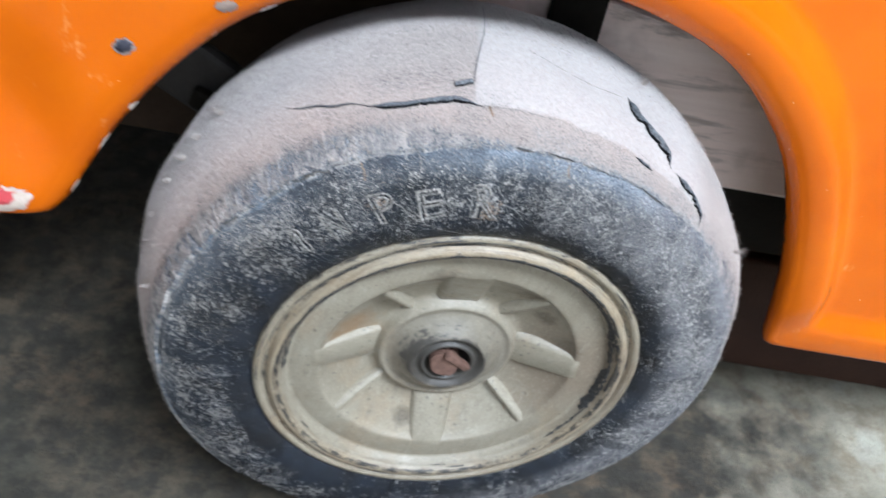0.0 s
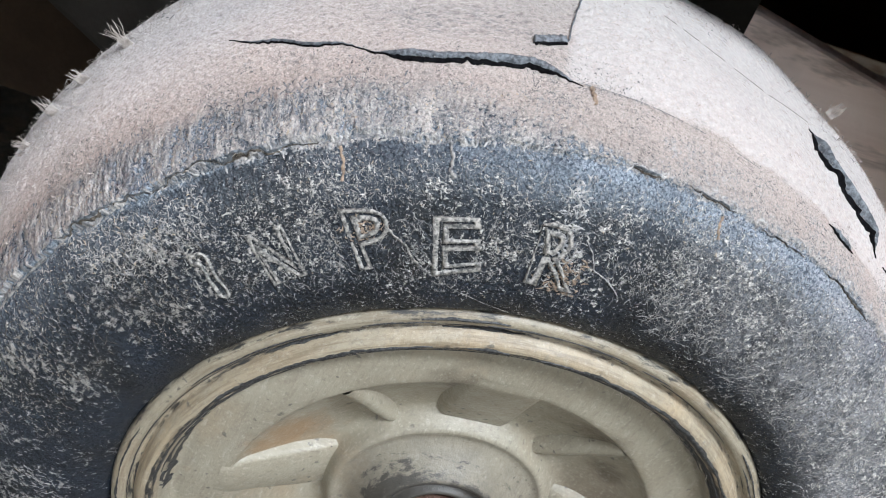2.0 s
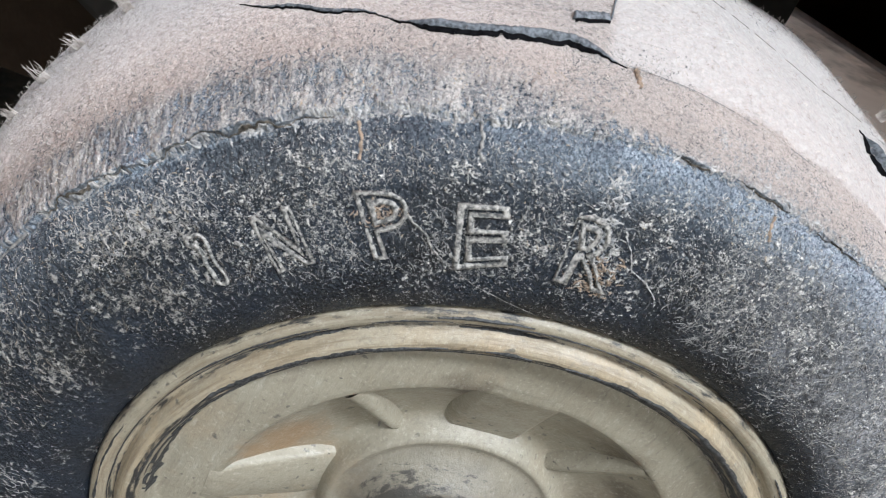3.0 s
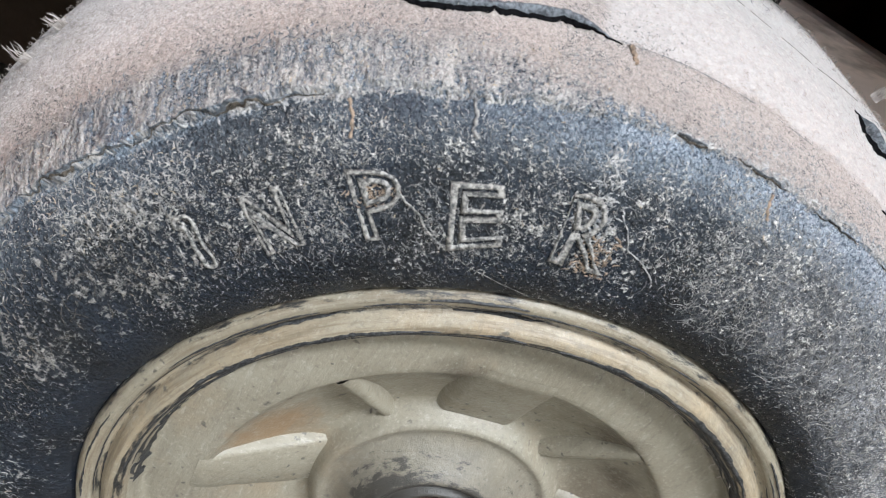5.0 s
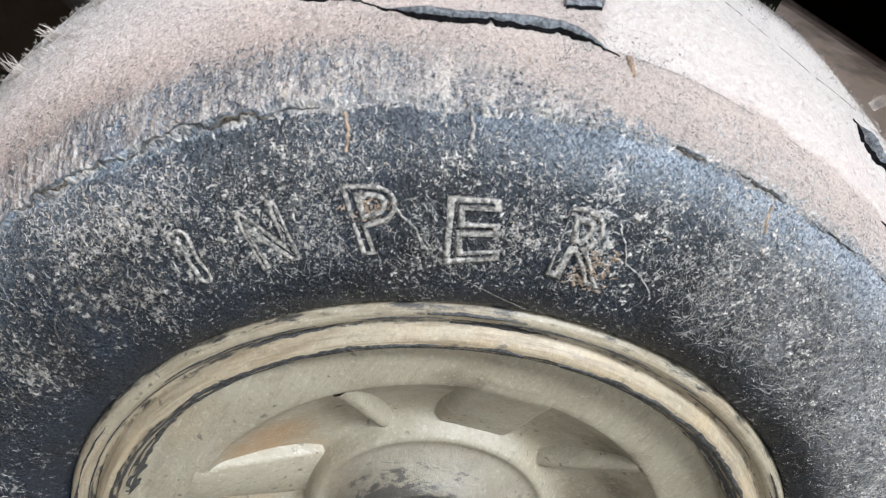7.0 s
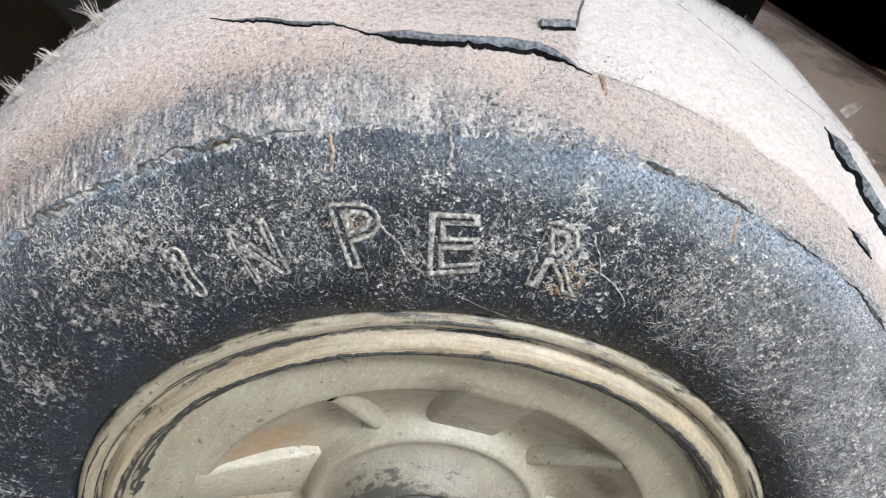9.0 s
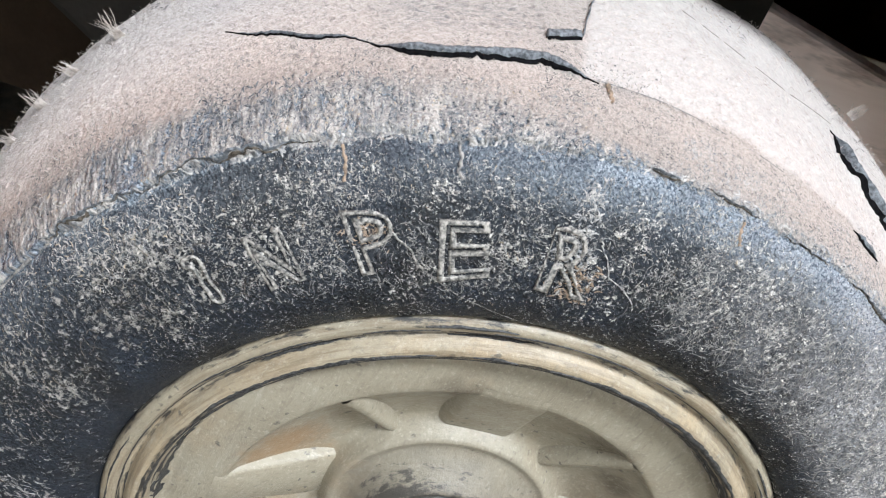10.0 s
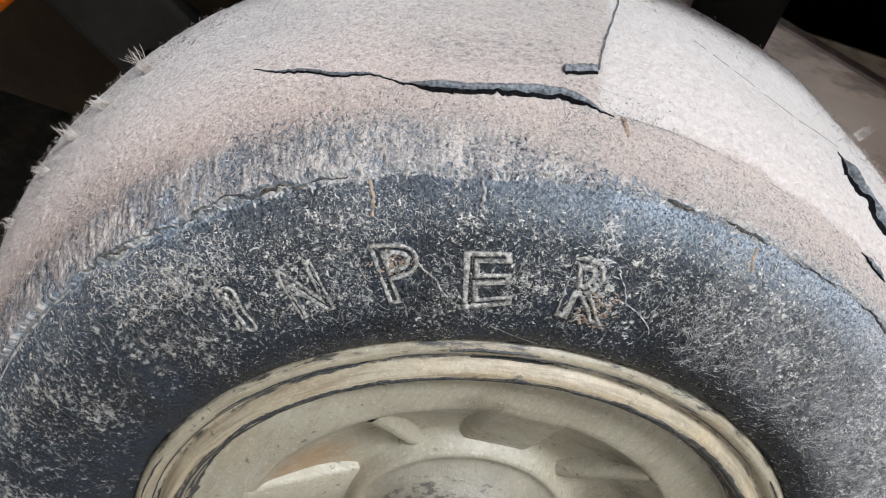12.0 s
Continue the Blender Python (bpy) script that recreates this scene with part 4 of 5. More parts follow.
slivers("tread_nap", 9000, lambda r, n: (r.uniform(-90, 34, n), 0.062 + 0.062 * r.rand(n)), lambda r, n: spread(r, n, (0.0003, 0.0011), (0.00005, 0.00013), (0.00003, 0.0003), (0, 6.3)), M_FUZZ, "dusty nap of worn rubber", 13, tyre)
slivers("crown_scuff", 2600, lambda r, n: patchy(r, n, -75, 30, 0.108, 0.150, 0.9, 60, 0.50, 3), lambda r, n: spread(r, n, (0.0008, 0.0026), (0.00010, 0.00026), (0.00001, 0.0001), (0, 6.3)), M_DRAWN, "blue-grey scuffs on the tread's far side", 56, tyre, 1.0, 0.00003)
slivers("crown_fuzz", 1600, lambda r, n: (r.uniform(-95, 60, n), r.normal(0.118, 0.008, n)), lambda r, n: spread(r, n, (0.0006, 0.0022), (0.00004, 0.00010), (0.0003, 0.0016), (0, 6.3)), M_TUFT, "frayed fibres along the tread's far edge", 15, tyre)


def scratches(name, count, place, length, heading, half, material, label, seed):
    """Long fine scratches that follow the skin: place() gives angle and length across."""
    r = np.random.RandomState(seed)
    start = np.array([place(r) for _ in range(count)])
    k = np.linspace(0, 1, 9)
    way = np.array([heading(r) for _ in range(count)])[:, None] + r.normal(0, 0.9, count)[:, None] * k + r.normal(0, 0.25, (count, 9))
    step = r.uniform(*length, count)[:, None] / 8
    du, ds = np.cumsum(np.cos(way) * step, 1), np.cumsum(np.sin(way) * step, 1)
    deg, across = start[:, :1] + np.degrees(du / 0.125), np.clip(start[:, 1:] + ds, 0.004, 0.043)
    size = (r.uniform(*half, count)[:, None] * (0.25 + np.sin(math.pi * k)))[..., None]
    lift = relief(deg, across)
    mid, nrm = on_tyre(deg, across)
    mid = mid + nrm * lift[..., None]
    along = np.gradient(mid, axis=1)
    side = np.cross(nrm, along)
    side /= np.linalg.norm(side, axis=2)[..., None] + 1e-12
    verts = np.stack([mid - side * size, mid + nrm * (size + 0.00008), mid + side * size], 2)
    faces = np.concatenate([grid_faces(9, 3) + 27 * i for i in range(count)])
    return tagged(from_numpy(name, verts.reshape(-1, 3), faces, material, tyre, label), kind="stuff")


scratches("long_scratch", 900, lambda r: (r.uniform(0, 42), 0.010 + 0.028 * r.rand()), (0.002, 0.010), lambda r: r.normal(2.1, 0.8), (0.00003, 0.00008), M_SCRATCH, "long fine grey scratches on the tyre's wall", 21)
scratches("long_scratch", 90, lambda r: (r.uniform(-90, -44), 0.016 + 0.026 * r.rand()), (0.002, 0.008), lambda r: r.normal(1.0, 0.9), (0.00004, 0.00009), M_CRACK, "long fine grey scratches on the tyre's wall", 22)
scratches("long_scratch", 380, lambda r: (r.uniform(-44, 0), 0.012 + 0.028 * r.rand()), (0.0015, 0.006), lambda r: r.normal(1.9, 0.6), (0.00004, 0.00008), M_SCRATCH, "long fine grey scratches on the tyre's wall", 23)


def tuft(deg, s, tall, seed):
    """A tuft of frayed fibres that stands off the tread."""
    rnd = random.Random(seed)
    verts, faces = [], []
    p, nrm = on_tyre(deg, s, -0.0003)
    a = radians(deg)
    tangent = np.array([math.cos(a), 0, -math.sin(a)])
    for _ in range(34):
        lean = tangent * rnd.uniform(-0.9, 0.4) + np.array([0, rnd.uniform(-0.5, 0.5), 0])
        root = p + tangent * rnd.uniform(-0.0016, 0.0016)
        long, w = tall * rnd.uniform(0.3, 1.0), rnd.uniform(0.00008, 0.00022)
        curl, phase = rnd.uniform(0.05, 0.22) * long, rnd.uniform(0, 6.3)
        base = len(verts)
        for k in (0, 0.2, 0.4, 0.6, 0.8, 1.0):
            c = root + nrm * (long * k - curl * k * math.sin(4 * k)) + lean * long * k * k * 0.5 + tangent * curl * k * math.sin(6 * k + phase)
            for b in range(3):
                t = 2.1 * b
                verts.append(c + (tangent * math.cos(t) + np.array([0, 1, 0]) * math.sin(t)) * w * (1 - 0.7 * k))
        for k in range(5):
            for b in range(3):
                q = base + 3 * k
                faces.append((q + b, q + (b + 1) % 3, q + 3 + (b + 1) % 3, q + 3 + b))
    return from_numpy("tuft", verts, faces, M_TUFT, tyre, "frayed pale fibre tuft")


for i, (deg, s, tall) in enumerate([(-57, 0.106, 0.0075), (-62.5, 0.103, 0.005), (-67, 0.100, 0.0062), (-72, 0.098, 0.004), (-79, 0.094, 0.004), (-88, 0.07, 0.005), (17.5, 0.112, 0.005), (50, 0.07, 0.009), (60, 0.08, 0.004), (75, 0.075, 0.004), (92, 0.07, 0.005)]):
    tuft(deg, s, tall, i)

def ridge(points, radius, material, label):
    """A thin raised line that follows the skin through (angle, length) pairs."""
    p = np.array(points)
    k = np.linspace(0, len(p) - 1, 40)
    deg, sl = (np.interp(k, np.arange(len(p)), p[:, i]) for i in (0, 1))
    deg = deg + 0.04 * np.sin(k * 9)
    place, nrm = on_tyre(deg, sl, 0.0001)
    way = np.gradient(place, axis=0)
    side = np.cross(nrm, way)
    side /= np.linalg.norm(side, axis=1)[:, None]
    size = (radius * (0.5 + 0.5 * np.abs(np.sin(k * 5 + 1))))[:, None]
    verts = np.stack([place - side * size, place + nrm * size, place + side * size], 1).reshape(-1, 3)
    return from_numpy("scratch", verts, grid_faces(40, 3), material, tyre, label)


ridge([(-31.0, 0.0300), (-30.3, 0.0270), (-29.0, 0.0240), (-28.6, 0.0212), (-27.8, 0.0186)], 0.00032, M_LETTER, "raised grey scar beside a letter")
ridge([(-27.8, 0.0186), (-24.2, 0.0115), (-19.5, 0.0060), (-15.2, 0.0015)], 0.00011, M_LETTER, "long thin scratch towards the rim")
ridge([(-11.0, 0.0300), (-9.8, 0.0268), (-8.9, 0.0228), (-7.0, 0.0212), (-5.0, 0.0180)], 0.00016, M_CRUMB, "raised grey scar")
ridge([(-34.2, 0.0475), (-34.0, 0.0440), (-34.3, 0.0400)], 0.0004, M_MUD, "small brown streak of dried mud")
ridge([(-33.9, 0.0560), (-34.1, 0.0510), (-34.2, 0.0480)], 0.0006, M_CRUMB, "peeled grey strip")
ridge([(-12.9, 0.0668), (-12.6, 0.0642), (-12.4, 0.0618)], 0.0006, M_MUD, "small brown nick")
ridge([(-24.8, 0.0475), (-24.5, 0.0440), (-24.7, 0.0414), (-24.3, 0.0398)], 0.0004, M_SCRATCH, "peeled grey strip")
ridge([(0.7, 0.0448), (0.8, 0.0420), (1.3, 0.0398)], 0.0004, M_MUD, "small brown streak of dried mud")
slivers("torn_scar", 150, lambda r, n: (r.normal(-12.7, 0.8, n), r.uniform(0.0215, 0.0435, n)), lambda r, n: (r.uniform(0.0008, 0.0026, n), r.uniform(0.00012, 0.00028, n), r.uniform(0.00005, 0.0004, n), r.normal(1.7, 0.7, n)), M_CRUMB, "torn rubber over a letter", 51, tyre, 1.4)
slivers("torn_scar", 80, lambda r, n: (r.normal(-11.6, 1.2, n), r.uniform(0.0135, 0.0235, n)), lambda r, n: (r.uniform(0.0008, 0.0026, n), r.uniform(0.00012, 0.00028, n), r.uniform(0.00005, 0.0004, n), r.normal(2.0, 0.7, n)), M_MUD, "torn brown rubber over a letter", 52, tyre, 1.4)
slivers("torn_scar", 60, lambda r, n: (r.normal(-33.0, 1.0, n), r.normal(0.0285, 0.0012, n)), lambda r, n: spread(r, n, (0.0006, 0.0018), (0.0001, 0.0002), (0.00005, 0.0003), (0, 6.3)), M_MUD, "torn brown rubber in a letter", 53, tyre, 1.4)

for points in ([(-5.4, 0.1020), (-4.2, 0.1000)], [(-3.6, 0.0990), (-2.0, 0.0965)], [(-1.5, 0.0958), (0.6, 0.0932)], [(1.6, 0.0921), (5.0, 0.0897)], [(5.6, 0.0896), (8.4, 0.0900), (11.0, 0.0905)]):
    ridge(points, 0.00013, M_CRACK, "fine broken crack along the tread")
ridge([(-66, 0.0478), (-74, 0.0470), (-83, 0.0460), (-92, 0.0450), (-103, 0.0436)], 0.0005, M_SCRATCH, "pale moulded line round the wall")
ridge([(-15.0, 0.0795), (-14.2, 0.0905), (-13.6, 0.0965), (-12.4, 0.109), (-11.5, 0.125), (-10.6, 0.145)], 0.00022, M_TORN, "seam across the tread")
ridge([(-13.8, 0.0672), (-8.0, 0.0662), (-2.0, 0.0640), (4.0, 0.0618)], 0.00010, M_TORN, "hairline crack in the tread")

# ---- the rim ----
# the rim in section, as depth and radius: rolled lips, then the land and dished floor, then the hub and its bore
LIPS = [(0.0400, 0.0985), (0.0120, 0.0990), (0.0040, 0.0998), (0.0010, 0.1003), (-0.0008, 0.0996), (-0.0014, 0.0982), (-0.0012, 0.0966), (0.0000, 0.0954),
        (0.0013, 0.0947), (0.0014, 0.0940), (0.0004, 0.0933), (-0.0016, 0.0924), (-0.0025, 0.0908), (-0.0023, 0.0889), (-0.0012, 0.0876), (0.0002, 0.0868),
        (0.0014, 0.0863), (0.0016, 0.0856)]
DISH = [(0.0036, 0.0848), (0.0056, 0.0840), (0.0064, 0.0830), (0.0061, 0.0815), (0.0056, 0.0790), (0.0054, 0.0745), (0.0054, 0.0700), (0.0056, 0.0682),
        (0.0059, 0.0676), (0.0065, 0.0671), (0.0075, 0.0664), (0.0084, 0.0656), (0.0093, 0.0646), (0.0102, 0.0633), (0.0119, 0.0607), (0.0143, 0.0570),
        (0.0173, 0.0520), (0.0197, 0.0470), (0.0211, 0.0430), (0.0219, 0.0395)]
HUB = [(0.0203, 0.0380), (0.0180, 0.0368), (0.0164, 0.0357), (0.0158, 0.0346), (0.0160, 0.0336), (0.0166, 0.0326), (0.0164, 0.0308), (0.0150, 0.0280),
       (0.0122, 0.0247), (0.0100, 0.0222), (0.0086, 0.0208), (0.0080, 0.0198), (0.0084, 0.0187), (0.0100, 0.0174), (0.0114, 0.0161), (0.0110, 0.0149),
       (0.0092, 0.0142), (0.0088, 0.0134), (0.0092, 0.0124), (0.0120, 0.0119), (0.0300, 0.0116), (0.0310, 0.0090), (0.0310, 0.0002)]
RIM = LIPS + DISH + HUB
verts, faces = lathe(RIM, 320)
rim = from_numpy("rim", verts, faces, M_RIM, wheel, "cream plastic wheel rim, scuffed and stained")


def rubbed(name, r, y, wide, start, stop, cover, seed, proud=0.0004):
    """Black rubber rubbed off along a groove of the rim: ragged dashes, wide and thin by turns."""
    n = int((stop - start) / 0.25)
    a = np.linspace(start, stop, n)
    k = np.radians(a) * r
    cover = cover * np.interp(np.abs(a), [95, 125], [1.0, 0.62])
    here = value_noise(k * 30 + seed * 9, k * 0 + seed) * 0.6 + value_noise(k * 110 + 4, k * 0 + seed) * 0.4
    size = wide * np.clip((here - (1 - cover)) * 4, 0.0, 1) * (0.5 + 0.8 * value_noise(k * 900, k * 0 + seed + 3)) + 0.00002
    shift = wide * 0.25 * (value_noise(k * 300 + 7, k * 0 + seed + 5) - 0.5)
    rows = []
    for q, deep in ((-1, 0.0003), (-0.4, -proud), (0.4, -proud * 0.8), (1, 0.0003)):
        rr = r + shift + size * q * 0.5
        yy = np.interp(rr, RIM_R, RIM_Y) + np.where(size < 0.0001, 0.0006, deep)
        rows.append(np.stack([rr * np.sin(np.radians(a)), yy, rr * np.cos(np.radians(a))], -1))
    return from_numpy(name, np.concatenate(rows), grid_faces(4, n), M_SMEAR, rim, "black rubber rubbed off along the rim")


RIM_R, RIM_Y = np.array([r for y, r in RIM[4:25]])[::-1], np.array([y for y, r in RIM[4:25]])[::-1]
rubbed("rubber_smear", 0.0852, 0, 0.0034, -100, 100, 0.86, 1)
rubbed("rubber_smear", 0.0867, 0, 0.0026, -40, 68, 0.70, 14)
rubbed("rubber_smear", 0.0874, 0, 0.0014, -70, 85, 0.60, 15)
rubbed("rubber_smear", 0.0895, 0, 0.0026, -72, 78, 0.70, 8, 0.0003)
rubbed("rubber_smear", 0.0882, 0, 0.0012, -95, 95, 0.62, 9, 0.0002)
rubbed("rubber_smear", 0.0968, 0, 0.0011, -75, 75, 0.55, 10, 0.0002)
rubbed("rubber_smear", 0.0858, 0, 0.0012, -180, 180, 0.60, 6)
rubbed("rubber_smear", 0.0868, 0, 0.0007, -180, 180, 0.50, 2)
rubbed("rubber_smear", 0.0938, 0, 0.0011, -180, 180, 0.48, 3)
rubbed("rubber_smear", 0.0953, 0, 0.0008, -180, 180, 0.40, 4)
rubbed("rubber_smear", 0.0982, 0, 0.0014, -180, 180, 0.34, 5)


def shavings(low, high, count, seed):
    """Fine curled shavings of rubber caught in the groove inside the rolled lip."""
    r = np.random.RandomState(seed)
    a, rr = np.radians(r.uniform(low, high, count)), r.uniform(0.0836, 0.0868, count)
    p = np.stack([rr * np.sin(a), np.interp(rr, RIM_R, RIM_Y) - 0.0002, rr * np.cos(a)], 1)
    way = r.normal(0, 1, (count, 3)) * (1, 0.5, 1) + (0, -0.5, -0.3)
    size = r.uniform(0.00005, 0.00012, count)[:, None]
    verts = []
    for k in range(6):
        way += r.normal(0, 0.7, (count, 3))
        way /= np.linalg.norm(way, axis=1)[:, None]
        side = np.cross(way, (0.3, 1.0, 0.2))
        side /= np.linalg.norm(side, axis=1)[:, None]
        verts += [p - side * size * (1 - k / 8), p + np.cross(side, way) * size, p + side * size * (1 - k / 8)]
        p = p + way * r.uniform(0.0002, 0.0006, count)[:, None]
    verts = np.stack(verts, 1)
    faces = (grid_faces(6, 3)[None] + 18 * np.arange(count)[:, None, None]).reshape(-1, 4)
    return tagged(from_numpy("shaving", verts.reshape(-1, 3), faces, M_FUZZ, rim, "fine pale shavings caught in the groove"), kind="stuff")


shavings(-22, 62, 90, 61)
shavings(8, 12, 40, 62)
shavings(24, 36, 60, 63)

WEB_R, WEB_Y = [0.034, 0.038, 0.041, 0.050, 0.058, 0.064, 0.0675, 0.0705], [0.0212, 0.0196, 0.0178, 0.0138, 0.0103, 0.0073, 0.0056, 0.0053]


def spoke(middle, half_in, half_out, lean):
    """A wedge-shaped web from the hub to the rim's land: flat top flush with the land, sloping sides, softened edges."""
    n, verts = 26, []
    for i in range(n):
        k = i / (n - 1)
        r = 0.0345 + 0.0360 * k
        w, top = half_in + (half_out - half_in) * k, float(np.interp(r, WEB_R, WEB_Y))
        for off, deep in ((-w - 0.0028 * lean, 0.030), (-w - 0.0022 * lean, top + 0.0056), (-w - 0.0014 * lean, top + 0.0034), (-w - 0.0008 * lean, top + 0.0018), (-w - 0.0002, top + 0.0006), (-w + 0.0010, top), (0, top - 0.0002), (w - 0.0010, top), (w + 0.0002, top + 0.0006), (w + 0.0008 * lean, top + 0.0018), (w + 0.0014 * lean, top + 0.0034), (w + 0.0022 * lean, top + 0.0056), (w + 0.0028 * lean, 0.030)):
            verts.append((off, deep, r))
    ob = from_numpy("spoke", verts, grid_faces(n, 13), M_RIM, rim)
    ob.matrix_basis = pose(0, 0, 0, 0, middle, 0)
    return ob


def rib(middle):
    """A roof-shaped rib, slim at the hub and broad where it runs into the land."""
    n, verts = 22, []
    for i in range(n):
        k = i / (n - 1)
        r = 0.0355 + 0.0320 * k
        w = 0.0024 + 0.0012 * k
        top = float(np.interp(r, WEB_R, WEB_Y)) - 0.0004
        for off, deep in ((-w - 0.0024, 0.030), (-w - 0.0010, top + 0.0052), (-w * 0.55, top + 0.0014), (-w * 0.2, top + 0.0002), (w * 0.2, top), (w * 0.75, top + 0.0008), (w + 0.0008, top + 0.0046), (w + 0.0020, 0.030)):
            verts.append((off, deep, r))
    ob = from_numpy("rib", verts, grid_faces(n, 8), M_RIM, rim)
    ob.matrix_basis = pose(0, 0, 0, 0, middle, 0)
    return ob


for middle, inner, outer, lean in ((-9, 0.0100, 0.0102, 1.7), (78, 0.0100, 0.0076, 1.5), (171, 0.0100, 0.0084, 1.5), (-96, 0.0100, 0.0072, 0.9)):
    spoke(middle, inner, outer, lean)
for middle in (-47.5, 29, 122, -136):
    rib(middle)

# the rusted end of the axle in the bore: a round head with a bent pin behind it
def rusty(name, bm, parent, label):
    for v in bm.verts:
        v.co += Vector((noise.noise(v.co * 170), noise.noise(v.co * 170 + Vector((5, 0, 0))), noise.noise(v.co * 170 + Vector((0, 5, 0))))) * 0.0008
    return part(name, bm, M_RUST, parent, label)


bm = bmesh.new()
bmesh.ops.create_cone(bm, cap_ends=True, segments=18, radius1=0.0084, radius2=0.0076, depth=0.026, matrix=pose(-0.0010, 0.0190, -0.0012, 82, 0, -6))
bmesh.ops.bevel(bm, geom=[e for e in bm.edges if e.is_boundary or len(e.link_faces) == 2 and e.calc_face_angle(0) > 0.8], offset=0.0010, segments=2, affect="EDGES")
axle = rusty("axle_end", bm, wheel, "rusty brown steel axle end")
rusty("split_pin", box(0.0185, 0.0052, 0.0046, (0.0036, 0.0072, 0.0048), 0.0016, (0, 34, 8)), axle, "rusty pin across the axle end")

# ---- the ride-on car ----
car = tagged(new("ride_on_car"), "orange glossy fibreglass ride-on car body with chipped paint", "ride-on car")

SIDE_X, SIDE_Y = [-0.9, -0.6, -0.2, -0.1, 0.0, 0.1, 0.2, 0.35, 0.9, 1.2], [-0.08, -0.06, 0.008, 0.034, 0.060, 0.086, 0.102, 0.105, 0.10, 0.10]
ARCH = [(-0.9, 0.236), (-0.40, 0.236), (-0.25, 0.234), (-0.221, 0.230), (-0.211, 0.2265), (-0.203, 0.226), (-0.197, 0.2285), (-0.190, 0.237), (-0.181, 0.252), (-0.170, 0.271), (-0.158, 0.2875), (-0.142, 0.3065), (-0.120, 0.327), (-0.098, 0.340),
        (-0.06, 0.353), (-0.02, 0.357), (0.02, 0.354), (0.045, 0.348), (0.065, 0.3405), (0.088, 0.330), (0.111, 0.315), (0.127, 0.300), (0.144, 0.281), (0.160, 0.257), (0.179, 0.213), (0.190, 0.177), (0.1965, 0.145), (0.2005, 0.128), (0.2045, 0.1235), (0.212, 0.122), (0.30, 0.121), (1.2, 0.121)]


def soften(points, times=2):
    p = np.array(points)
    for _ in range(times):
        q = np.empty((2 * len(p) - 2, 2))
        q[0::2], q[1::2] = 0.75 * p[:-1] + 0.25 * p[1:], 0.25 * p[:-1] + 0.75 * p[1:]
        p = np.vstack([p[:1], q, p[-1:]])
    return p


EDGE = soften(ARCH)


def to_edge(x, z):
    """Distance from points of the side to the cut edge, and the nearest point of the edge."""
    best, bx, bz = np.full(x.shape, 9.0), x.copy(), z.copy()
    for (ax, az), (cx, cz) in zip(EDGE[:-1], EDGE[1:]):
        dx, dz = cx - ax, cz - az
        k = np.clip(((x - ax) * dx + (z - az) * dz) / (dx * dx + dz * dz + 1e-12), 0, 1)
        px, pz = ax + k * dx, az + k * dz
        d = np.hypot(x - px, z - pz)
        near = d < best
        best, bx, bz = np.where(near, d, best), np.where(near, px, bx), np.where(near, pz, bz)
    return best, bx, bz


def side_depth(x, z, d):
    """How far back the painted side lies: the swept side, a rolled flare along the arch and sill towards the rear, a soft lip on the rest."""
    y = np.interp(x, SIDE_X, SIDE_Y)
    rear = np.clip((x + 0.02) / 0.10, 0, 1)
    rear = rear * rear * (3 - 2 * rear)
    k = np.clip(d / 0.037, 0, 1.3)
    fall = np.clip((k - 0.60) / 0.40, 0, 1)
    flare = 0.015 * np.sqrt(np.clip(1 - (1 - np.clip(k / 0.60, 0, 1)) ** 2, 0, 1)) - 0.015 * fall * fall * (3 - 2 * fall)
    lip = 0.006 * (1 - (1 - np.clip(d / 0.012, 0, 1)) ** 2) + 0.010 * np.clip(d / 0.10, 0, 1)
    swell = 0.014 * np.exp(-(((x + 0.245) / 0.030) ** 2)) * np.clip((0.36 - z) / 0.05, 0, 1) - 0.008 * np.exp(-(((x + 0.205) / 0.02) ** 2) - ((z - 0.29) / 0.04) ** 2)
    flare = flare * np.clip(0.45 + (z - d - 0.125) / 0.05, 0.45, 1.0)
    return y - rear * flare - (1 - rear) * (lip + swell)


def build_shell():
    x = np.r_[np.arange(-0.9, -0.3, 0.02), np.arange(-0.3, 0.42, 0.0035), np.arange(0.42, 1.2, 0.03)]
    z = np.r_[np.arange(0.10, 0.40, 0.0035), np.arange(0.40, 0.66, 0.012)]
    gx, gz = np.meshgrid(x, z, indexing="ij")
    # the edge's height over each x, as a region test by crossing number
    inside = np.zeros(gx.shape, bool)
    ring = np.vstack([EDGE, [(1.2, 2.0), (-0.9, 2.0)]])
    for (ax, az), (cx, cz) in zip(ring, np.roll(ring, -1, 0)):
        cross = ((az > gz) != (cz > gz)) & (gx < (cx - ax) * (gz - az) / (cz - az + 1e-12) + ax)
        inside ^= cross
    dist, ex, ez = to_edge(gx, gz)
    keep = inside
    quads = grid_faces(*gx.shape)
    flat = keep.ravel()
    quads = quads[flat[quads].any(1)]
    # points just outside slide onto the edge
    px, pz = np.where(keep, gx, ex).ravel(), np.where(keep, gz, ez).ravel()
    d = np.where(keep, dist, 0).ravel()
    y = side_depth(px, pz, d)
    used = np.unique(quads)
    remap = np.full(px.size, -1)
    remap[used] = np.arange(len(used))
    ob = from_numpy("body_shell", np.stack([px, y, pz], 1)[used], remap[quads][:, ::-1], M_ORANGE, car, "glossy orange side panel with a rolled wheel arch")
    return ob


shell = build_shell()
solid = shell.modifiers.new("thickness", "SOLIDIFY")
solid.thickness, solid.offset = 0.004, -1.0

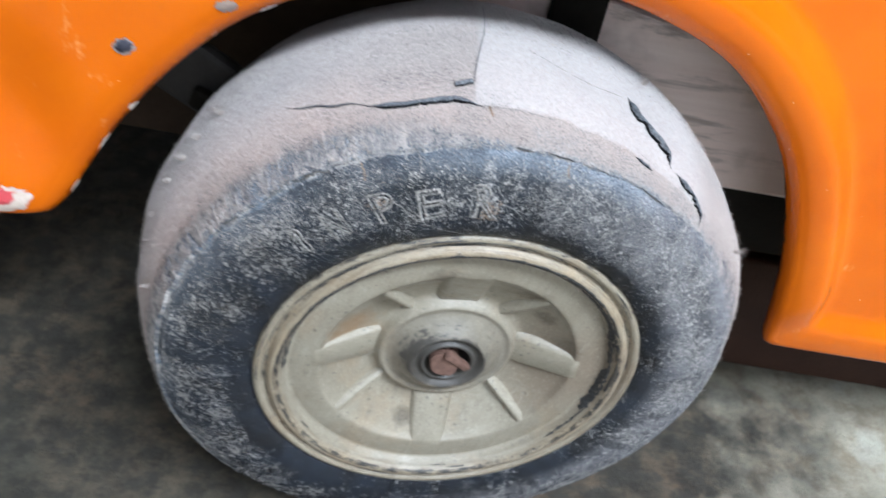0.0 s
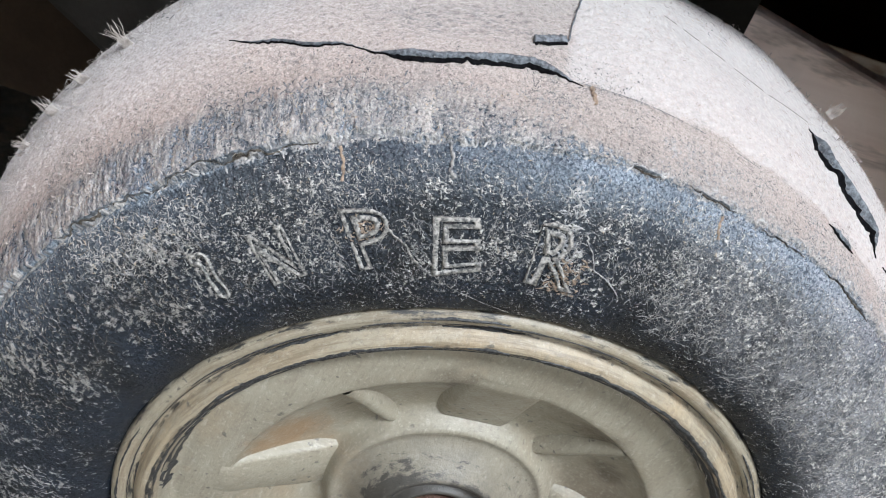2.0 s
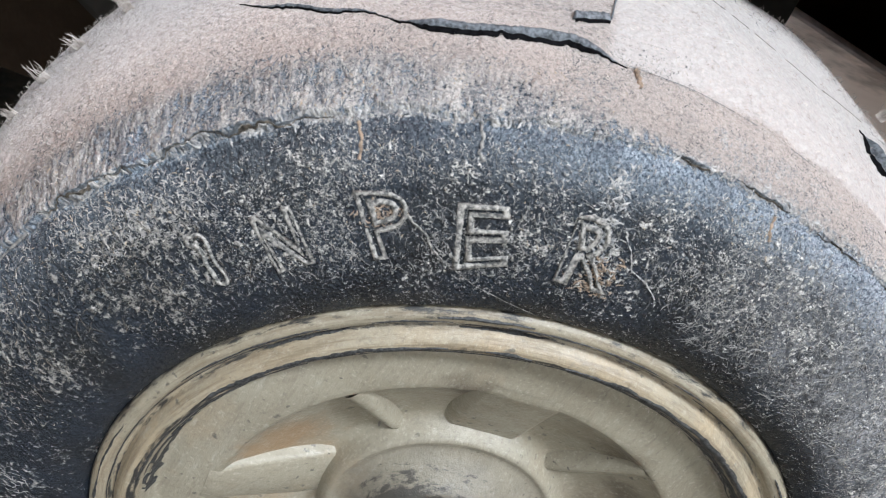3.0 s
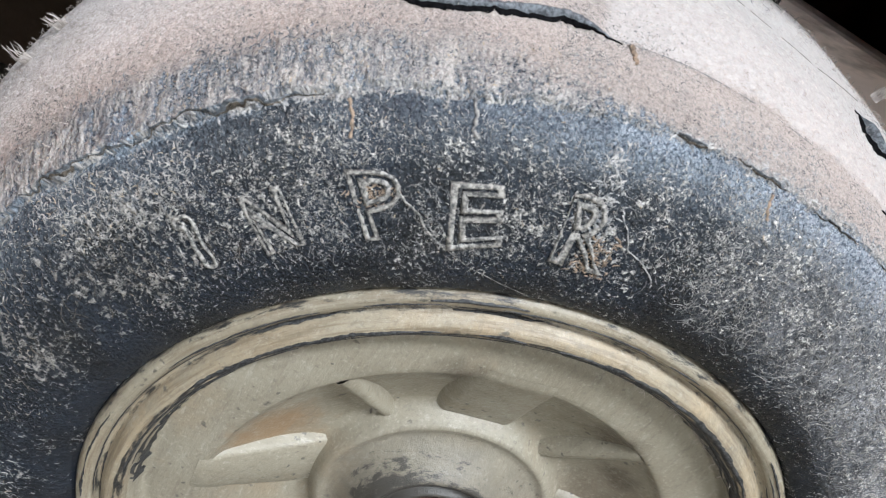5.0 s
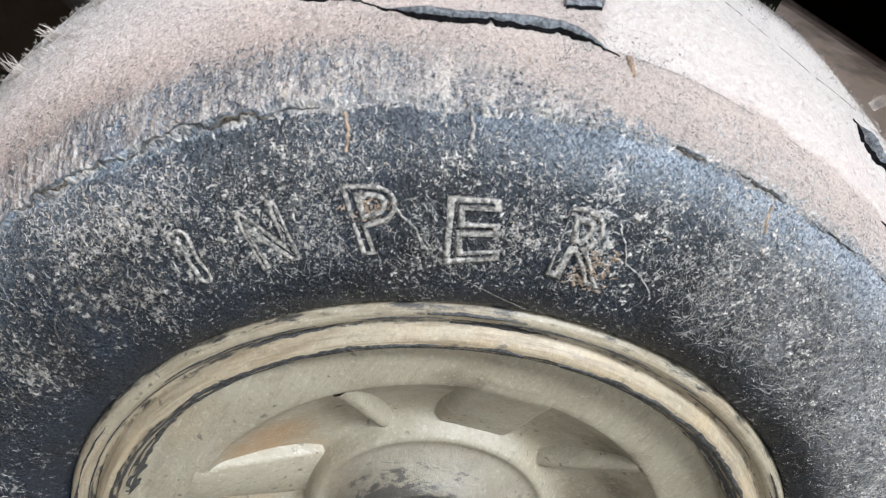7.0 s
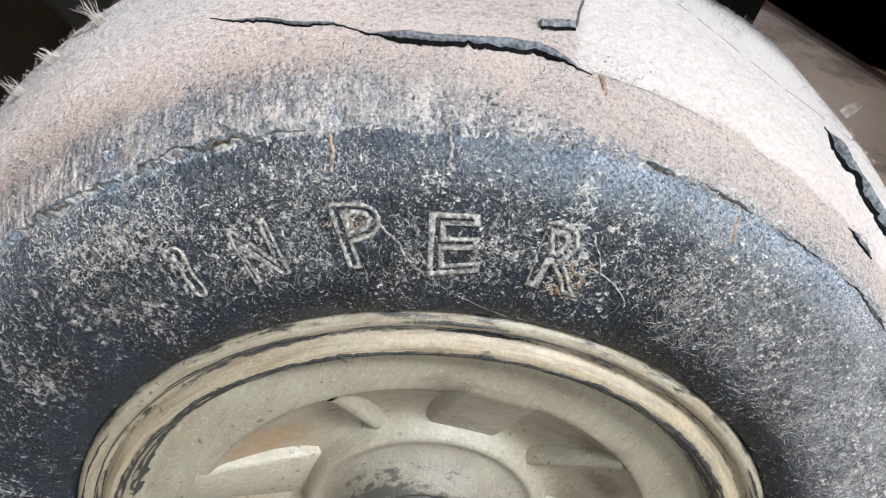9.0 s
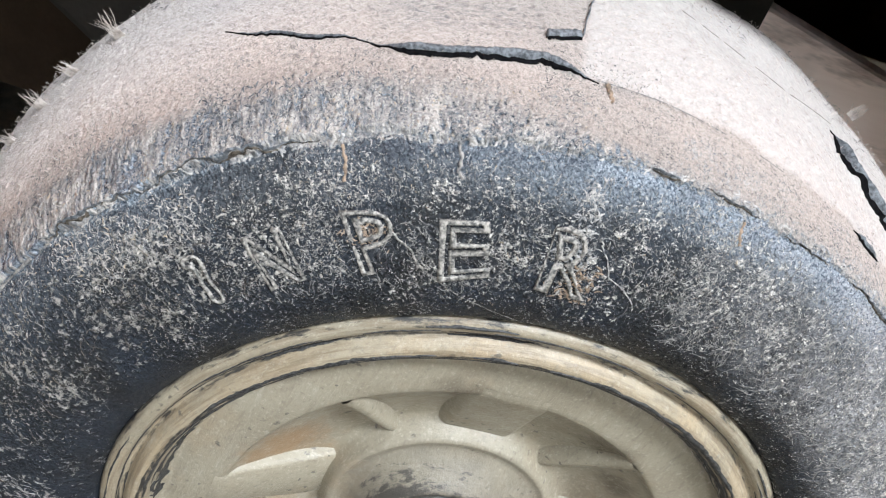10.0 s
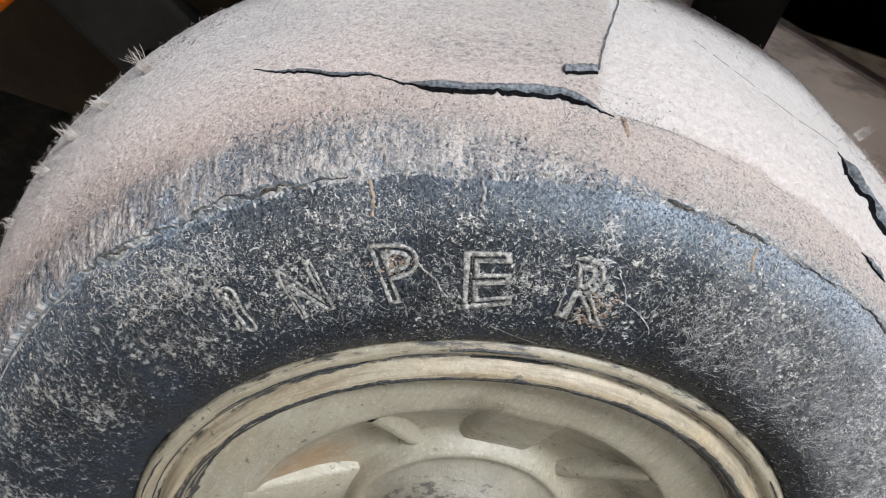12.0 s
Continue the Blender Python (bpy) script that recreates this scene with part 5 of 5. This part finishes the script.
# the rolled lip along the cut edge
way = np.gradient(EDGE, axis=0)
into = np.stack([-way[:, 1], way[:, 0]], 1) / (np.linalg.norm(way, axis=1)[:, None] + 1e-9)
rows = []
for d, deep in ((0.0100, 0.0006), (0.0080, 0.0001), (0.0060, -0.0002), (0.0040, -0.0003), (0.0025, -0.0002), (0.0012, 0.0002), (0.0004, 0.0008), (0.0, 0.0018), (0.0003, 0.0040), (0.0014, 0.0060)):
    at = EDGE + into * d
    rows.append(np.stack([at[:, 0], side_depth(at[:, 0], at[:, 1], np.full(len(at), max(d, 0.0))) + deep, at[:, 1]], 1))
from_numpy("arch_lip", np.vstack(rows), grid_faces(len(rows), len(EDGE)), M_ORANGE, shell, "rolled orange lip of the wheel arch")

# inside of the body: added roof, rear and end sheets keep light out of the wheel well
part("inner_roof", box(2.1, 0.75, 0.01, (0.15, 0.40, 0.665)), M_BACK, car, "added brown sheet that closes the body")
part("inner_back", box(2.1, 0.01, 0.54, (0.15, 0.76, 0.39)), M_BACK, car, "added brown sheet that closes the body")
# added sheet, brown in place of the dim ground under the body
part("low_sheet", box(2.0, 0.47, 0.012, (0.15, 0.515, 0.080), 0.002), M_BACK, car, "added brown sheet low inside the body")
part("body_top", box(2.12, 0.70, 0.006, (0.15, 0.435, 0.675), 0.002), M_ORANGE, car, "unseen orange top added to shade the well")
part("body_back", box(2.12, 0.006, 0.552, (0.15, 0.770, 0.396), 0.002), M_ORANGE, car, "unseen orange far side added to shade the well")
part("body_end", box(0.006, 0.84, 0.60, (-0.909, 0.347, 0.372), 0.002), M_ORANGE, car, "unseen orange end added to shade the well")
part("body_end", box(0.006, 0.66, 0.60, (1.209, 0.437, 0.372), 0.002), M_ORANGE, car, "unseen orange end added to shade the well")
part("inner_end", box(0.01, 0.80, 0.60, (-0.9, 0.36, 0.37)), M_INNER, car, "inner sheet of the body, darkened for the shade there")
part("inner_end", box(0.01, 0.66, 0.60, (1.2, 0.43, 0.37)), M_INNER, car, "inner sheet of the body, darkened for the shade there")
part("chassis_side", box(0.9, 0.012, 0.56, (-0.50, 0.262, 0.37)), M_INNER, car, "chassis side, dark brown for the shade in the well")
part("mudguard", box(0.012, 0.34, 0.36, (-0.27, 0.24, 0.46), 0.002, (0, 14, 0)), M_INNER, car, "inner sheet of the body, darkened for the shade there")

# steel and boards in the wheel well
bm = box(0.44, 0.016, 0.106, (0.190, 0.186, 0.235), 0.003)
for v in bm.verts:
    if v.co.z > 0.24:
        v.co.z += 0.010 - 0.20 * (v.co.x - 0.055)
part("board", bm, M_PLY, car, "weathered pale board behind the wheel")
part("back_board", box(0.50, 0.014, 0.165, (0.215, 0.257, 0.181), 0.003), M_PLY, car, "weathered pale board further inside")
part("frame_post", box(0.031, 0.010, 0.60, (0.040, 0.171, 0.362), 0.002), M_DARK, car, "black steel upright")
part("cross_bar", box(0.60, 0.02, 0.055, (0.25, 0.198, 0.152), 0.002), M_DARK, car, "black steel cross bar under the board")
part("bottom_board", box(1.0, 0.016, 0.112, (0.62, 0.192, 0.064), 0.003), M_PLANK, car, "dark brown board under the sill")
part("axle_beam", box(0.05, 0.42, 0.045, (-0.03, 0.33, 0.165), 0.004), M_DARK, car, "black steel axle beam")
arm = part("steering_arm", box(0.110, 0.010, 0.042, (-0.158, 0.125, 0.232), 0.004, (0, 32, 0)), M_STEEL, car, "dull grey steel steering arm")
part("arm_bolt", box(0.014, 0.008, 0.014, (-0.160, 0.117, 0.226), 0.003, (0, 20, 0)), M_DARK, arm, "black bolt")


def patch(name, x, z, wide, tall, material, label, seed, lift=0.0006, corners=36, parent=None):
    """A thin uneven patch on the painted side, such as a chip."""
    rnd = random.Random(seed)
    ring = [(x + wide / 2 * math.cos(t) * rnd.uniform(0.75, 1.1), z + tall / 2 * math.sin(t) * rnd.uniform(0.75, 1.1)) for t in (2 * math.pi * i / corners for i in range(corners))]
    pts = np.array([(x, z)] + [(x + (a - x) * k, z + (b - z) * k) for k in (0.5, 1.0) for a, b in ring])
    d, _, _ = to_edge(pts[:, 0], pts[:, 1])
    y = side_depth(pts[:, 0], pts[:, 1], d) - lift - 0.0004
    y[1 + corners:] += lift * 0.8
    tris = [(0, 1 + i, 1 + (i + 1) % corners) for i in range(corners)]
    quads = [(1 + i, 1 + corners + i, 1 + corners + (i + 1) % corners, 1 + (i + 1) % corners) for i in range(corners)]
    return from_numpy(name, np.stack([pts[:, 0], y, pts[:, 1]], 1), quads, material, parent or shell, label, True, tris)


patch("bolt_hole", -0.1557, 0.3212, 0.0068, 0.0068, M_HOLE, "dark bolt socket", 1, 0.0012)
patch("hole_rim", -0.1557, 0.3210, 0.0083, 0.0083, M_GREYCHIP, "grey chipped ring round the socket", 2, 0.0005)
patch("chip", -0.1170, 0.3400, 0.009, 0.006, M_GREYCHIP, "grey-brown chip in the paint", 3)
patch("chip", -0.2135, 0.2425, 0.014, 0.011, M_RED, "red undercoat in a chip", 4, 0.0010)
patch("chip", -0.2115, 0.2405, 0.020, 0.017, M_PRIMER, "pale primer round a chip", 5, 0.0005)


def edge_chip(x0, x1, wide, seed):
    """Flaked paint along the cut edge: a thin ragged strip of bare primer."""
    rnd = random.Random(seed)
    span = EDGE[(EDGE[:, 0] > x0) & (EDGE[:, 0] < x1)]
    along = np.linspace(0, 1, 26)
    base = np.stack([np.interp(along, np.linspace(0, 1, len(span)), span[:, i]) for i in (0, 1)], 1)
    way = np.gradient(base, axis=0)
    out = np.stack([-way[:, 1], way[:, 0]], 1) / np.linalg.norm(way, axis=1)[:, None]
    reach = np.array([wide * math.sin(math.pi * min(1, max(0, k))) * rnd.uniform(0.35, 1.0) + 0.0001 for k in along])
    inner, outer = base - out * 0.0002, base + out * reach[:, None]
    pts = np.vstack([inner, outer])
    d = np.r_[np.zeros(26), reach]
    y = side_depth(pts[:, 0], pts[:, 1], d) - 0.0010
    return from_numpy("chip", np.stack([pts[:, 0], y, pts[:, 1]], 1), grid_faces(2, 26), M_PRIMER, shell, "pale primer where the edge has flaked")


edge_chip(-0.162, -0.152, 0.0024, 1)
edge_chip(-0.176, -0.168, 0.0007, 2)
edge_chip(-0.190, -0.184, 0.0005, 3)
edge_chip(-0.108, -0.096, 0.0012, 4)

# ---- added housing above the unseen key light ----
lamp = tagged(new("key_light_housing"), "unseen pale housing added above the key light", "lamp")
lamp.matrix_world = pose(0.85, -0.98, 2.4)
part("housing", box(1.3, 0.60, 0.05, (0, 0, -0.025), 0.004), M_WALL, lamp)
for end in (-0.635, 0.635):
    part("end_cap", box(0.03, 0.50, 0.05, (end, 0, -0.075), 0.006), M_WALL, lamp)
